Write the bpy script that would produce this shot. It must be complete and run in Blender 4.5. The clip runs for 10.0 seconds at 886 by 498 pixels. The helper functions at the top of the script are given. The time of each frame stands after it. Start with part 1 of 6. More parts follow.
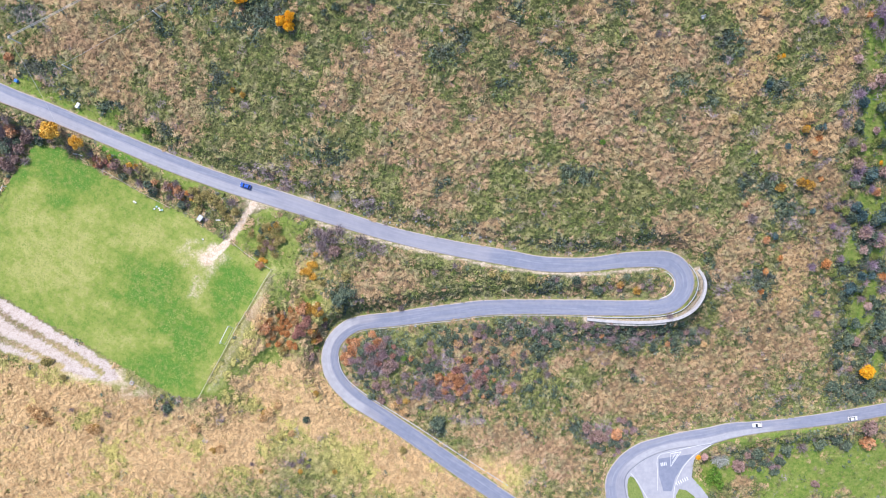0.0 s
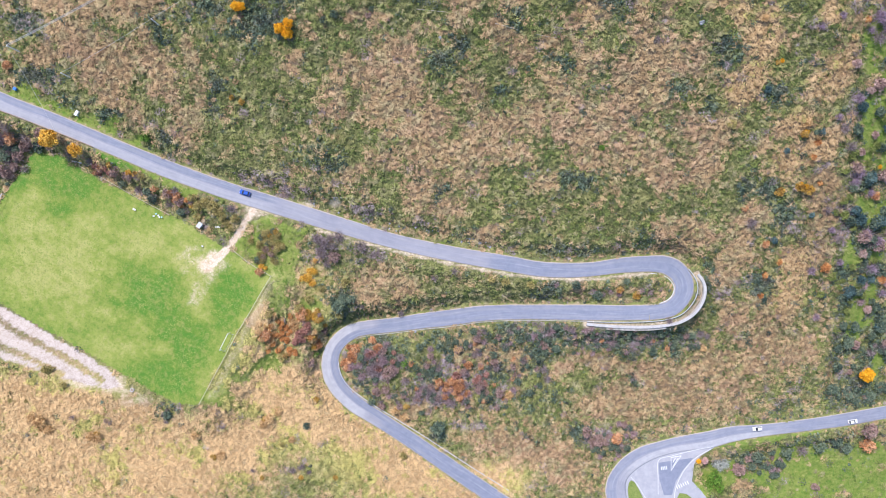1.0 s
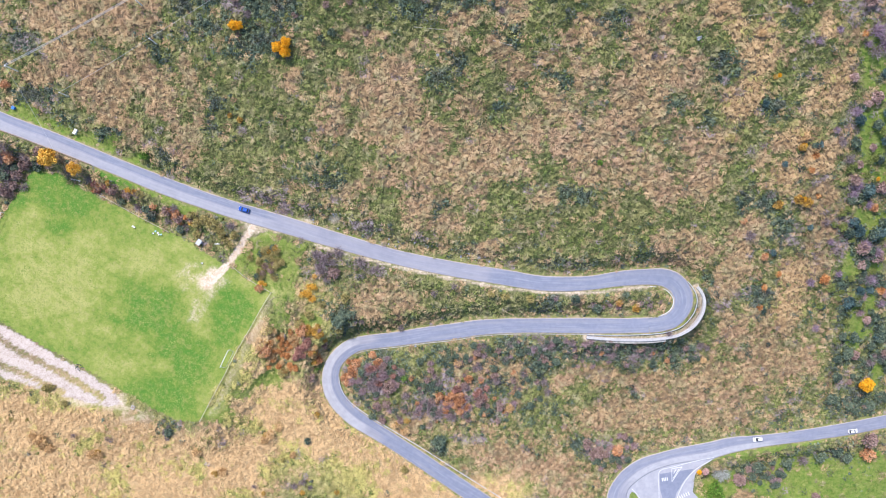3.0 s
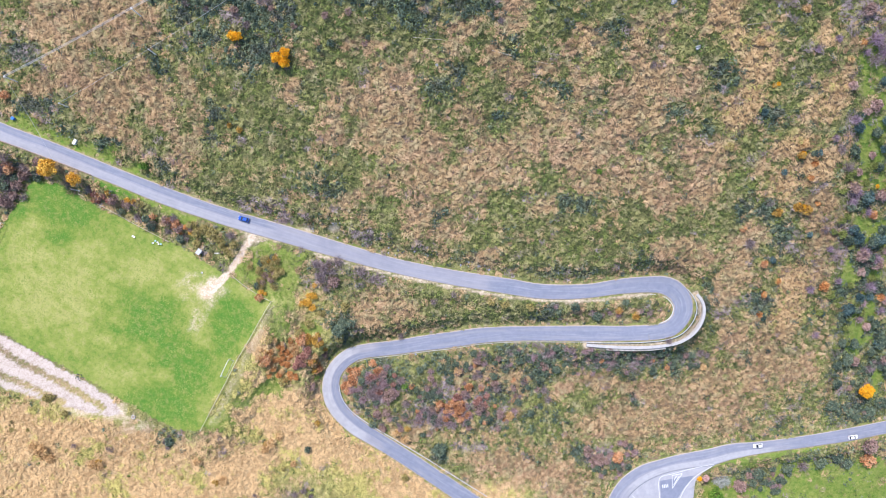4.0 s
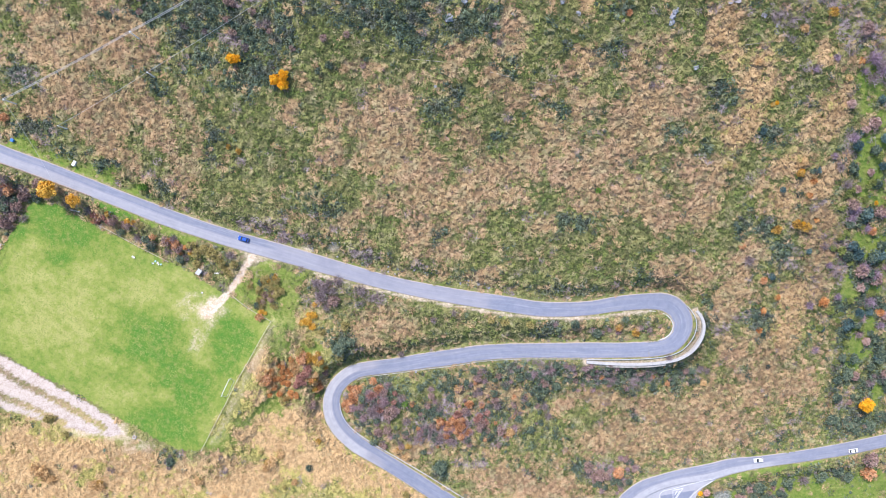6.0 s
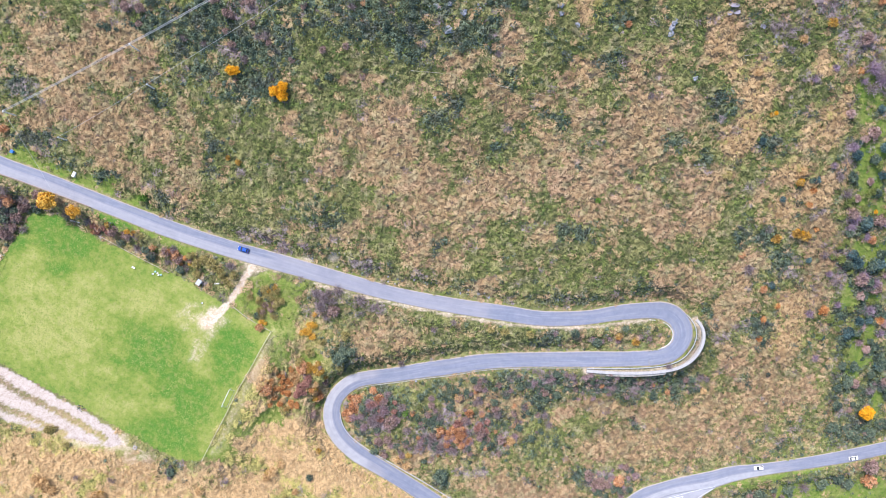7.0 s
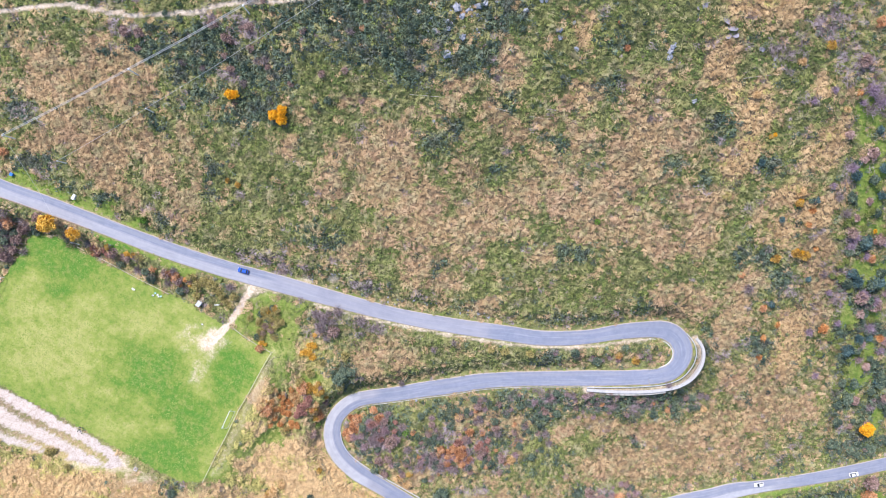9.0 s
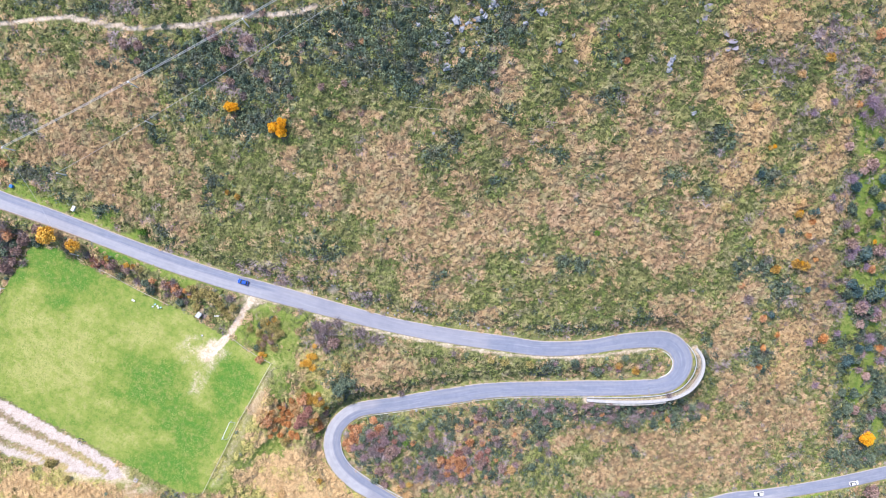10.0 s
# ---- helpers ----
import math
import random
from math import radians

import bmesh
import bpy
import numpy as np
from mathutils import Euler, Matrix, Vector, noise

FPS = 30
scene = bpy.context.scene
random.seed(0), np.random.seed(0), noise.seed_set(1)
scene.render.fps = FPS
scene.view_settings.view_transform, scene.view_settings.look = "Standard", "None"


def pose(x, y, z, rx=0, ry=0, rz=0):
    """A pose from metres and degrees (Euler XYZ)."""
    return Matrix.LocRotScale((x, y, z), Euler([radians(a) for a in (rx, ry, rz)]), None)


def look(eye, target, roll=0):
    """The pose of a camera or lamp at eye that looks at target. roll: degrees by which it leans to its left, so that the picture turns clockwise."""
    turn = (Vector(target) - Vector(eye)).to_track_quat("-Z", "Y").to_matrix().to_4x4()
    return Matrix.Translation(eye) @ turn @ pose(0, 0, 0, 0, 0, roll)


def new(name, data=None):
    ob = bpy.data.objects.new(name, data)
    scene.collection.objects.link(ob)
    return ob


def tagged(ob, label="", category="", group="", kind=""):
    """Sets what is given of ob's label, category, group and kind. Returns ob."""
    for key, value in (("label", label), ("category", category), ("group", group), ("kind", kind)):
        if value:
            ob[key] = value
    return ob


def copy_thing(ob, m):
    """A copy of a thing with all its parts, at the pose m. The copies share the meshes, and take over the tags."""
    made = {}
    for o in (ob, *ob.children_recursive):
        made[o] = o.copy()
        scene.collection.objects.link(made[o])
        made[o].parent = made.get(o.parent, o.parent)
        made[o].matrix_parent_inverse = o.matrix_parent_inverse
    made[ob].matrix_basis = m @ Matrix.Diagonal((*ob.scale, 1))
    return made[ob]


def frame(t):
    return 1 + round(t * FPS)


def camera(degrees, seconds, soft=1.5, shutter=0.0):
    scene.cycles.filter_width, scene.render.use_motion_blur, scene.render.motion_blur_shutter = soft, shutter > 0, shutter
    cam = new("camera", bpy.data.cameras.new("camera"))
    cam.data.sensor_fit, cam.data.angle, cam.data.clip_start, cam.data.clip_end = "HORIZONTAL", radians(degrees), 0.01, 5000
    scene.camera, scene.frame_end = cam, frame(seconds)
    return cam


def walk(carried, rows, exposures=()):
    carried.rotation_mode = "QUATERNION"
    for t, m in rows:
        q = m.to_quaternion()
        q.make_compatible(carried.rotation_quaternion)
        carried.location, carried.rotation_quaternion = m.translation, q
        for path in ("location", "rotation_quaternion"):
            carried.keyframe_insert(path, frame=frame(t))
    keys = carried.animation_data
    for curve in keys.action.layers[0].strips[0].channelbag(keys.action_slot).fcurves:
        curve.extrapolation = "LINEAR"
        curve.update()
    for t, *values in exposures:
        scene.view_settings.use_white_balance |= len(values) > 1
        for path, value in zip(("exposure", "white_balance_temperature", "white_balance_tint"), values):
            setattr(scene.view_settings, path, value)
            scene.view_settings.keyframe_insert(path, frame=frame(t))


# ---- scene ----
from mathutils.geometry import tessellate_polygon

cam = camera(70, 10.0, 1.05)
PATH = [
    (0.0, -0.266, -0.022, 249.210, 0.466, -0.167, 1.073),
    (0.5, -0.234, 1.252, 249.261, 0.428, -0.174, 0.942),
    (1.0, -0.212, 2.611, 249.324, 0.400, -0.182, 0.816),
    (1.5, -0.194, 4.052, 249.396, 0.381, -0.190, 0.697),
    (2.0, -0.179, 5.569, 249.475, 0.368, -0.198, 0.582),
    (2.5, -0.163, 7.157, 249.560, 0.358, -0.204, 0.473),
    (3.0, -0.143, 8.812, 249.648, 0.351, -0.209, 0.369),
    (3.5, -0.117, 10.528, 249.738, 0.345, -0.213, 0.269),
    (4.0, -0.086, 12.301, 249.828, 0.340, -0.214, 0.175),
    (4.5, -0.046, 14.127, 249.916, 0.333, -0.214, 0.085),
    (5.0, 0.000, 16.000, 250.001, 0.325, -0.212, 0.000),
    (5.5, 0.053, 17.917, 250.082, 0.316, -0.208, -0.080),
    (6.0, 0.113, 19.872, 250.157, 0.305, -0.203, -0.156),
    (6.5, 0.176, 21.861, 250.227, 0.293, -0.197, -0.227),
    (7.0, 0.242, 23.880, 250.289, 0.280, -0.192, -0.293),
    (7.5, 0.307, 25.924, 250.343, 0.268, -0.187, -0.355),
    (8.0, 0.368, 27.990, 250.389, 0.258, -0.183, -0.411),
    (8.5, 0.420, 30.072, 250.426, 0.250, -0.182, -0.463),
    (9.0, 0.461, 32.166, 250.455, 0.247, -0.185, -0.510),
    (9.5, 0.484, 34.269, 250.473, 0.251, -0.192, -0.551),
    (10.0, 0.485, 36.375, 250.483, 0.264, -0.206, -0.587),
]
walk(cam, [(t, pose(x, y, z, rx, ry, rz)) for t, x, y, z, rx, ry, rz in PATH],
     exposures=[(0.0, 1.10), (2.5, 1.13), (5.0, 1.17), (7.5, 1.21), (10.0, 1.25)])

# ---------------- light: a bright, hazy autumn sky ----------------
SUN_ELEVATION, SUN_AZIMUTH = 54.0, 325.0
world = bpy.data.worlds.new("sky")
scene.world = world
world.use_nodes = True
sky = world.node_tree.nodes.new("ShaderNodeTexSky")
sky.sky_type = "NISHITA"
sky.sun_disc = False
sky.sun_elevation = radians(SUN_ELEVATION)
sky.sun_rotation = radians(SUN_AZIMUTH)
sky.air_density, sky.dust_density, sky.ozone_density = 1.0, 0.9, 1.8
world.node_tree.links.new(sky.outputs[0], world.node_tree.nodes["Background"].inputs[0])
world.node_tree.nodes["Background"].inputs[1].default_value = 0.118
sun = new("sun", bpy.data.lights.new("sun", "SUN"))
sun.data.energy, sun.data.angle, sun.data.color = 2.55, radians(10), (1.0, 0.935, 0.955)
az, el = radians(SUN_AZIMUTH), radians(SUN_ELEVATION)
way = Vector((math.sin(az) * math.cos(el), math.cos(az) * math.cos(el), math.sin(el)))
sun.matrix_world = look(way * 400, (0, 0, 0))

# -- land --
# centre lines: x, y, z, half width
UPPER = [
    (-183.7, 66.2, 8.5, 3.32),
    (-171.2, 59.1, 6.3, 3.39),
    (-150.1, 51.1, 4.8, 3.32),
    (-128.7, 42.5, 3.5, 3.24),
    (-107.2, 33.9, 2, 3.42),
    (-85.2, 26.3, 0.6, 3.37),
    (-63.5, 20.0, -0.6, 3.46),
    (-41.2, 13.4, -2, 3.24),
    (-18.4, 7.1, -3.2, 3.01),
    (4.2, 2.5, -4.3, 3.11),
    (26.9, -1.1, -5.5, 3.22),
    (38.5, -3.0, -6.1, 3.10),
    (50.1, -3.5, -6.8, 3.09),
    (61.4, -2.9, -7.4, 2.89),
    (73.2, -1.2, -8, 3.19),
    (85.0, -0.4, -8.7, 3.34),
    (91.3, -0.7, -9.1, 3.76),
    (95.8, -2.7, -9.5, 4.18),
    (98.7, -6.0, -9.8, 4.16),
    (99.9, -10.3, -10.2, 4.05),
    (98.7, -14.6, -10.5, 3.60),
    (95.3, -18.3, -10.9, 3.45),
    (90.8, -19.9, -11.2, 3.28),
    (86.0, -20.5, -11.5, 3.26),
]
LOWER = [
    (86.0, -20.5, -11.5, 3.26),
    (74.7, -20.9, -12.1, 3.15),
    (63.1, -21.0, -12.7, 3.27),
    (51.5, -21.1, -13.3, 3.28),
    (39.9, -21.2, -13.8, 3.17),
    (28.2, -21.5, -14.4, 3.17),
    (16.2, -22.3, -14.9, 3.31),
    (4.7, -24.1, -15.5, 3.43),
    (-7.2, -25.7, -16, 3.27),
    (-19.0, -27.6, -16.6, 3.10),
    (-30.9, -29.1, -17.1, 3.08),
    (-36.7, -30.6, -17.4, 3.30),
    (-41.4, -33.7, -17.7, 3.37),
    (-44.8, -37.9, -18, 3.46),
    (-46.2, -42.2, -18.3, 3.61),
    (-46.3, -46.7, -18.7, 3.76),
    (-44.9, -51.4, -19.1, 3.87),
    (-41.4, -56.7, -19.7, 3.80),
    (-35.7, -62.0, -20.3, 3.73),
    (-29.1, -66.4, -21, 3.51),
    (-20.6, -71.9, -22, 3.29),
    (-8.3, -80.3, -23.4, 3.37),
    (16.5, -97.8, -26.4, 3.50),
    (29.2, -106.6, -28, 3.55),
    (70.8, -135.8, -32.6, 3.51),
]
VALLEY = [
    (214.0, -65.8, -41.5, 3.12),
    (205.3, -67.3, -41, 2.98),
    (186.4, -70.2, -38.8, 2.97),
    (164.5, -72.8, -36.5, 2.70),
    (146.0, -74.7, -34.9, 2.70),
    (130.9, -76.5, -34.1, 3.55),
    (120.9, -79.0, -34, 3.83),
    (108.3, -81.1, -34, 3.47),
    (99.4, -83.3, -34, 3.43),
    (91.3, -86.3, -34, 3.83),
    (85.0, -90.6, -34, 4.02),
    (81.1, -95.2, -34, 3.95),
    (79.3, -100.7, -34, 4.48),
    (80.2, -107.8, -34, 4.68),
    (83.0, -116.3, -34, 4.61),
    (87.1, -126.2, -33.6, 4.58),
]
FIELD = [(-162.4, 41.0), (-151.6, 39.4), (-142.5, 33.3), (-119.9, 22.5), (-101.7, 13.4), (-86.9, 4.0), (-67.6, -7.5), (-76.3, -22.7), (-85.3, -39.7), (-95.6, -59.1), (-106.8, -58.0), (-129.5, -45.0), (-152.2, -32.0), (-174.8, -20.1), (-188.5, -11.4), (-199.9, -1.5), (-184.4, 3.3), (-175.8, 20.3)]
APRON = [(123.6, -82.3), (117.4, -86.2), (114.4, -90.0), (113.5, -97.6), (117.6, -101.8), (121.5, -106.8), (130.5, -118.7), (82.5, -119.5), (75.8, -107.6), (79.7, -99.0), (85.1, -92.3), (94.6, -85.6), (107.2, -82.4)]
WALL = [(105.3, -4.5), (107.4, -7.3), (108.4, -11.0), (107.5, -15.7), (104.1, -20.8), (98.8, -24.2), (93.0, -25.7), (86.1, -26.5), (76.8, -26.7), (68.6, -26.4), (60.5, -25.8)]
BASE = {(0, 0): -4.86, (0, 1): 35.32, (0, 2): 13.15, (0, 3): -4.42, (1, 0): -0.83, (1, 1): 12.98, (1, 2): -5.85,
        (2, 0): -0.65, (2, 1): -5.27, (3, 0): -0.9}


def smooth(a, b, v):
    v = np.clip((v - a) / (b - a), 0, 1)
    return v * v * (3 - 2 * v)


def lattice(ix, iy, seed):
    h = (ix * 374761393 + iy * 668265263 + seed * 144269504) & 0xFFFFFFFF
    h = ((h ^ (h >> 13)) * 1274126177) & 0xFFFFFFFF
    return ((h ^ (h >> 16)) & 0xFFFF) / 65535.0


def value_noise(x, y, seed):
    ix, iy = np.floor(x).astype(np.int64), np.floor(y).astype(np.int64)
    u, v = smooth(0, 1, x - ix), smooth(0, 1, y - iy)
    top = lattice(ix, iy, seed) * (1 - u) + lattice(ix + 1, iy, seed) * u
    low = lattice(ix, iy + 1, seed) * (1 - u) + lattice(ix + 1, iy + 1, seed) * u
    return top * (1 - v) + low * v


def fbm(x, y, size, seed, octaves=3):
    """Noise from -1 to 1, with its largest lumps about size metres across."""
    total, weight, scale = 0, 0, 1.0
    for n in range(octaves):
        c, s = math.cos(n + seed), math.sin(n + seed)
        total = total + scale * value_noise((c * x - s * y) / size * 2**n + 31.7 * n, (s * x + c * y) / size * 2**n, seed + n)
        weight += scale
        scale *= 0.55
    return 2 * total / weight - 1


def resample(rows, step):
    """A smooth line through the rows, with a point every step metres."""
    p = np.array(rows, float)
    p = np.vstack([2 * p[0] - p[1], p, 2 * p[-1] - p[-2]])
    out = []
    for i in range(1, len(p) - 2):
        a, b, c, d = p[i - 1 : i + 3]
        n = max(1, int(round(np.hypot(*(c - b)[:2]) / step)))
        t = np.arange(n)[:, None] / n
        out.append(0.5 * (2 * b + (c - a) * t + (2 * a - 5 * b + 4 * c - d) * t**2 + (3 * b - a - 3 * c + d) * t**3))
    return np.vstack(out + [p[-2:-1]])


LINES = [resample(rows, 1.5) for rows in (UPPER, LOWER, VALLEY)]
SAMPLES = np.vstack(LINES)


def road_near(x, y):
    """Distance from the nearest road's edge (negative on it) and the road's smooth height there."""
    gap, level = np.empty(x.shape), np.empty(x.shape)
    for k in range(0, len(x), 4000):
        d = np.hypot(x[k : k + 4000, None] - SAMPLES[:, 0], y[k : k + 4000, None] - SAMPLES[:, 1])
        gap[k : k + 4000] = (d - SAMPLES[:, 3]).min(1)
        w = np.exp(-(d - d.min(1, keepdims=True)) / 1.6)
        level[k : k + 4000] = (w * SAMPLES[:, 2]).sum(1) / w.sum(1)
    return gap, level


def inside(x, y, outline):
    """Distance to the outline, positive inside it."""
    p = np.array(outline, float)
    q = np.roll(p, -1, 0)
    best, odd = np.full(x.shape, 1e9), np.zeros(x.shape, bool)
    for (ax, ay), (bx, by) in zip(p, q):
        t = np.clip(((x - ax) * (bx - ax) + (y - ay) * (by - ay)) / ((bx - ax) ** 2 + (by - ay) ** 2 + 1e-9), 0, 1)
        best = np.minimum(best, np.hypot(x - ax - t * (bx - ax), y - ay - t * (by - ay)))
        odd ^= ((ay > y) != (by > y)) & (x < (bx - ax) * (y - ay) / (by - ay + 1e-12) + ax)
    return np.where(odd, best, -best)


def beside(x, y, line):
    """Distance to an open line of points."""
    best = np.full(x.shape, 1e9)
    for (ax, ay), (bx, by) in zip(line[:-1], line[1:]):
        t = np.clip(((x - ax) * (bx - ax) + (y - ay) * (by - ay)) / ((bx - ax) ** 2 + (by - ay) ** 2 + 1e-9), 0, 1)
        best = np.minimum(best, np.hypot(x - ax - t * (bx - ax), y - ay - t * (by - ay)))
    return best


def hillside(x, y):
    cx, cy = np.clip(x, -200, 215), np.clip(y, -130, 150)
    z = sum(k * (cx / 100) ** i * (cy / 100) ** j for (i, j), k in BASE.items())
    z = z + 160 * np.tanh((y - cy) * np.where(y > 0, 0.5, 0.15) / 160) - 40 * np.tanh((x - cx) * 0.1 / 40)
    far = np.hypot(x - cx, y - cy)
    return z + 0.9 * fbm(x, y, 17, 3) + 60 * smooth(50, 900, far) * fbm(x, y, 500, 9)


def height(x, y):
    x, y = np.asarray(x, float), np.asarray(y, float)
    z = hillside(x, y)
    lawn = inside(x, y, FIELD)
    z = z + ((-2.3 + 0.12 * fbm(x, y, 22, 5)) - z) * smooth(-17, -0.5, lawn)
    gap, level = road_near(x, y)
    z = z + (level - 0.1 - z) * (1 - smooth(1.6, 8.5, gap))
    yard = inside(x, y, APRON)
    return z + (-34.12 - z) * smooth(-6, -1.2, yard)
# -- end of land --


# ---------------- what grows where ----------------
# soft patches: x, y, half widths in metres
STRAW_WEST = [(-150, 76, 9, 3), (-140, 79, 8, 4), (-129, 74, 9, 7), (-119, 70, 8, 6), (-126, 63, 5, 6), (-119, 55, 5, 4), (-108, 76, 5, 5), (-104, 66, 4, 7), (-91, 73, 2, 10), (-98, 50, 6, 4), (-94, 46, 4, 3), (-54, 71, 2, 3), (-89, 57, 2, 2), (-117, 51, 3, 2), (-142, 106, 8, 4), (-140, 97, 11, 7), (-122, 100, 9, 7), (-112, 101, 4, 4), (-106, 97, 4, 2), (-129, 90, 11, 4), (-112, 90, 7, 4)]
STRAW_MID = [(-47, 83, 3, 3), (-41, 62, 4, 6), (-44, 55, 4, 3), (-29, 88, 4, 3), (-32, 56, 4, 3), (-29, 68, 7, 4), (-18, 66, 9, 6), (-21, 60, 8, 4), (-10, 65, 4, 7), (-18, 76, 6, 3), (-8, 82, 4, 2), (-21, 54, 6, 3), (9, 90, 4, 4), (5, 84, 4, 2), (19, 81, 5, 3), (28, 75, 4, 4), (37, 77, 3, 2), (23, 90, 2, 2), (24, 97, 3, 5), (0, 54, 7, 4), (-11, 47, 8, 7), (21, 50, 7, 4)]
STRAW_SLOPE = [(30, 51, 8, 5), (42, 53, 6, 6), (47, 59, 4, 5), (41, 64, 5, 4), (13, 62, 4, 3), (13, 45, 10, 4), (-4, 41, 8, 4), (11, 35, 8, 6), (0, 32, 7, 3), (-8, 25, 6, 7), (3, 22, 7, 3), (21, 40, 6, 3), (37, 30, 5, 4), (51, 45, 8, 6), (56, 38, 6, 3), (-35, 33, 6, 3), (-27, 37, 8, 2), (16, 10, 6, 2), (-27, -6, 8, 5), (-17, -10, 6, 3), (-32, -14, 8, 3)]
STRAW_EAST = [(49, 85, 5, 5), (50, 73, 4, 7), (58, 52, 7, 7), (66, 88, 4, 4), (69, 77, 7, 5), (66, 67, 7, 6), (78, 75, 6, 6), (83, 70, 5, 4), (66, 60, 5, 4), (77, 64, 3, 5), (76, 89, 3, 3), (90, 72, 3, 6), (96, 50, 9, 3), (70, 43, 6, 4), (84, 33, 6, 6), (81, 39, 7, 3), (100, 43, 7, 5), (100, 35, 7, 5), (92, 15, 11, 4), (105, 14, 8, 8), (123, 18, 6, 8), (121, 6, 6, 5), (116, -3, 5, 6), (119, 47, 3, 4)]
STRAW_FAR = [(146, 32, 6, 6), (152, 18, 8, 8), (153, 6, 6, 8), (155, 25, 4, 7)]
GOLDEN = [(96, 94, 5, 8), (101, 87, 5, 4), (112, 81, 6, 9), (112, 68, 7, 4), (107, 62, 7, 4), (140, 66, 7, 5), (143, 73, 5, 4), (135, 88, 4, 4), (131, 53, 8, 4), (142, 45, 7, 6), (131, 41, 7, 6), (145, -1, 8, 9), (145, -14, 8, 6), (111, 113, 11, 5), (99, 112, 5, 3), (96, 92, 4, 6), (50, 104, 4, 4), (49, 86, 4, 4)]
STRAW_LOW = [(142, -100, 4, 5), (68, -41, 9, 3), (80, -62, 20, 8), (105, -57, 18, 11), (119, -44, 11, 7), (138, -26, 8, 11), (125, -23, 7, 6), (53, -46, 5, 3), (34, -42, 4, 6), (129, -63, 9, 6), (139, -44, 8, 6), (91, -46, 9, 4), (42, -84, 14, 6), (25, -77, 7, 4), (17, -35, 10, 5), (22, -42, 5, 3), (-14, -64, 5, 3), (55, -90, 10, 5), (139, -34, 11, 8), (156, -39, 7, 8), (130, -55, 7, 6)]
STRAW_MEADOW = [(-65, -50, 11, 4), (-58, -62, 13, 8), (-72, -59, 6, 4), (-43, -71, 14, 4), (-78, -74, 16, 7), (-33, -77, 10, 4), (-151, -61, 20, 7), (-148, -79, 21, 13), (-121, -71, 16, 11), (-105, -86, 20, 9), (-81, -81, 11, 11), (-13, -87, 12, 10), (14, -98, 15, 7), (-51, -64, 12, 7), (-89, -65, 9, 3), (-80, -57, 5, 5), (-99, -68, 6, 3), (-119, -62, 8, 3), (-145, -58, 12, 3), (-163, -53, 8, 3), (-77, -42, 3, 6), (-73, -26, 3, 6)]
GREEN_WEST = [(-113, 63, 2, 6), (-97, 61, 3, 5), (-108, 55, 4, 4), (-139, 62, 6, 2), (-70, 67, 11, 10), (-66, 50, 13, 9), (-82, 41, 12, 7), (-88, 79, 3, 7), (-57, 76, 10, 3), (-43, 88, 7, 7), (-36, 81, 7, 7), (-45, 70, 5, 5), (-35, 61, 4, 5), (-52, 57, 5, 7), (-34, 45, 8, 6), (-20, 28, 6, 6), (-17, 21, 6, 4), (-141, 122, 11, 3), (-90, 118, 10, 4), (-128, 110, 7, 4), (-131, 104, 3, 2), (-155, 104, 4, 4), (-45, 94, 10, 7), (-26, 92, 10, 4), (-85, 111, 4, 2)]
GREEN_MID = [(-15, 91, 7, 7), (-2, 88, 5, 2), (12, 82, 3, 5), (18, 73, 4, 7), (21, 62, 7, 5), (4, 58, 7, 3), (2, 51, 3, 3), (31, 87, 3, 7), (38, 43, 5, 5), (24, 29, 6, 6), (39, 24, 8, 4), (53, 18, 8, 8), (15, 21, 7, 4), (36, 15, 10, 4), (-5, -6, 11, 4), (28, -10, 13, 3), (9, -14, 12, 3)]
GREEN_EAST = [(61, 95, 15, 5), (71, 90, 4, 5), (87, 91, 4, 8), (97, 80, 5, 5), (109, 96, 6, 4), (125, 92, 7, 6), (130, 81, 7, 5), (119, 73, 4, 4), (55, 77, 5, 3), (77, 22, 9, 8), (64, 17, 8, 8), (111, 33, 4, 7), (107, 22, 8, 6)] + [(114, 51, 4, 6), (97, 24, 4, 5), (47, -58, 11, 8), (64, -51, 7, 5), (75, -70, 4, 3), (-5, -35, 8, 4), (-24, -52, 6, 3), (64, 110, 13, 9), (79, 109, 9, 8), (85, 99, 4, 4), (43, 96, 5, 6), (-3, 88, 5, 2), (34, 107, 3, 6)]
DARK_WEST = [(-154, 71, 9, 2), (-155, 67, 10, 2), (-145, 60, 9, 2), (-128, 53, 8, 2), (-105, 43, 6, 2), (-83, 60, 2, 6), (-86, 54, 2, 2), (-102, 81, 5, 5), (-69, 81, 9, 5), (-156, 87, 7, 3), (-43, 39, 7, 6), (-31, 99, 17, 3), (-55, 95, 5, 7), (-83, 103, 18, 8), (-61, 99, 16, 10), (-95, 96, 5, 5), (-84, 87, 10, 5), (-65, 84, 10, 6), (-104, 104, 7, 2), (-32, 111, 21, 8), (-14, 102, 13, 9)]
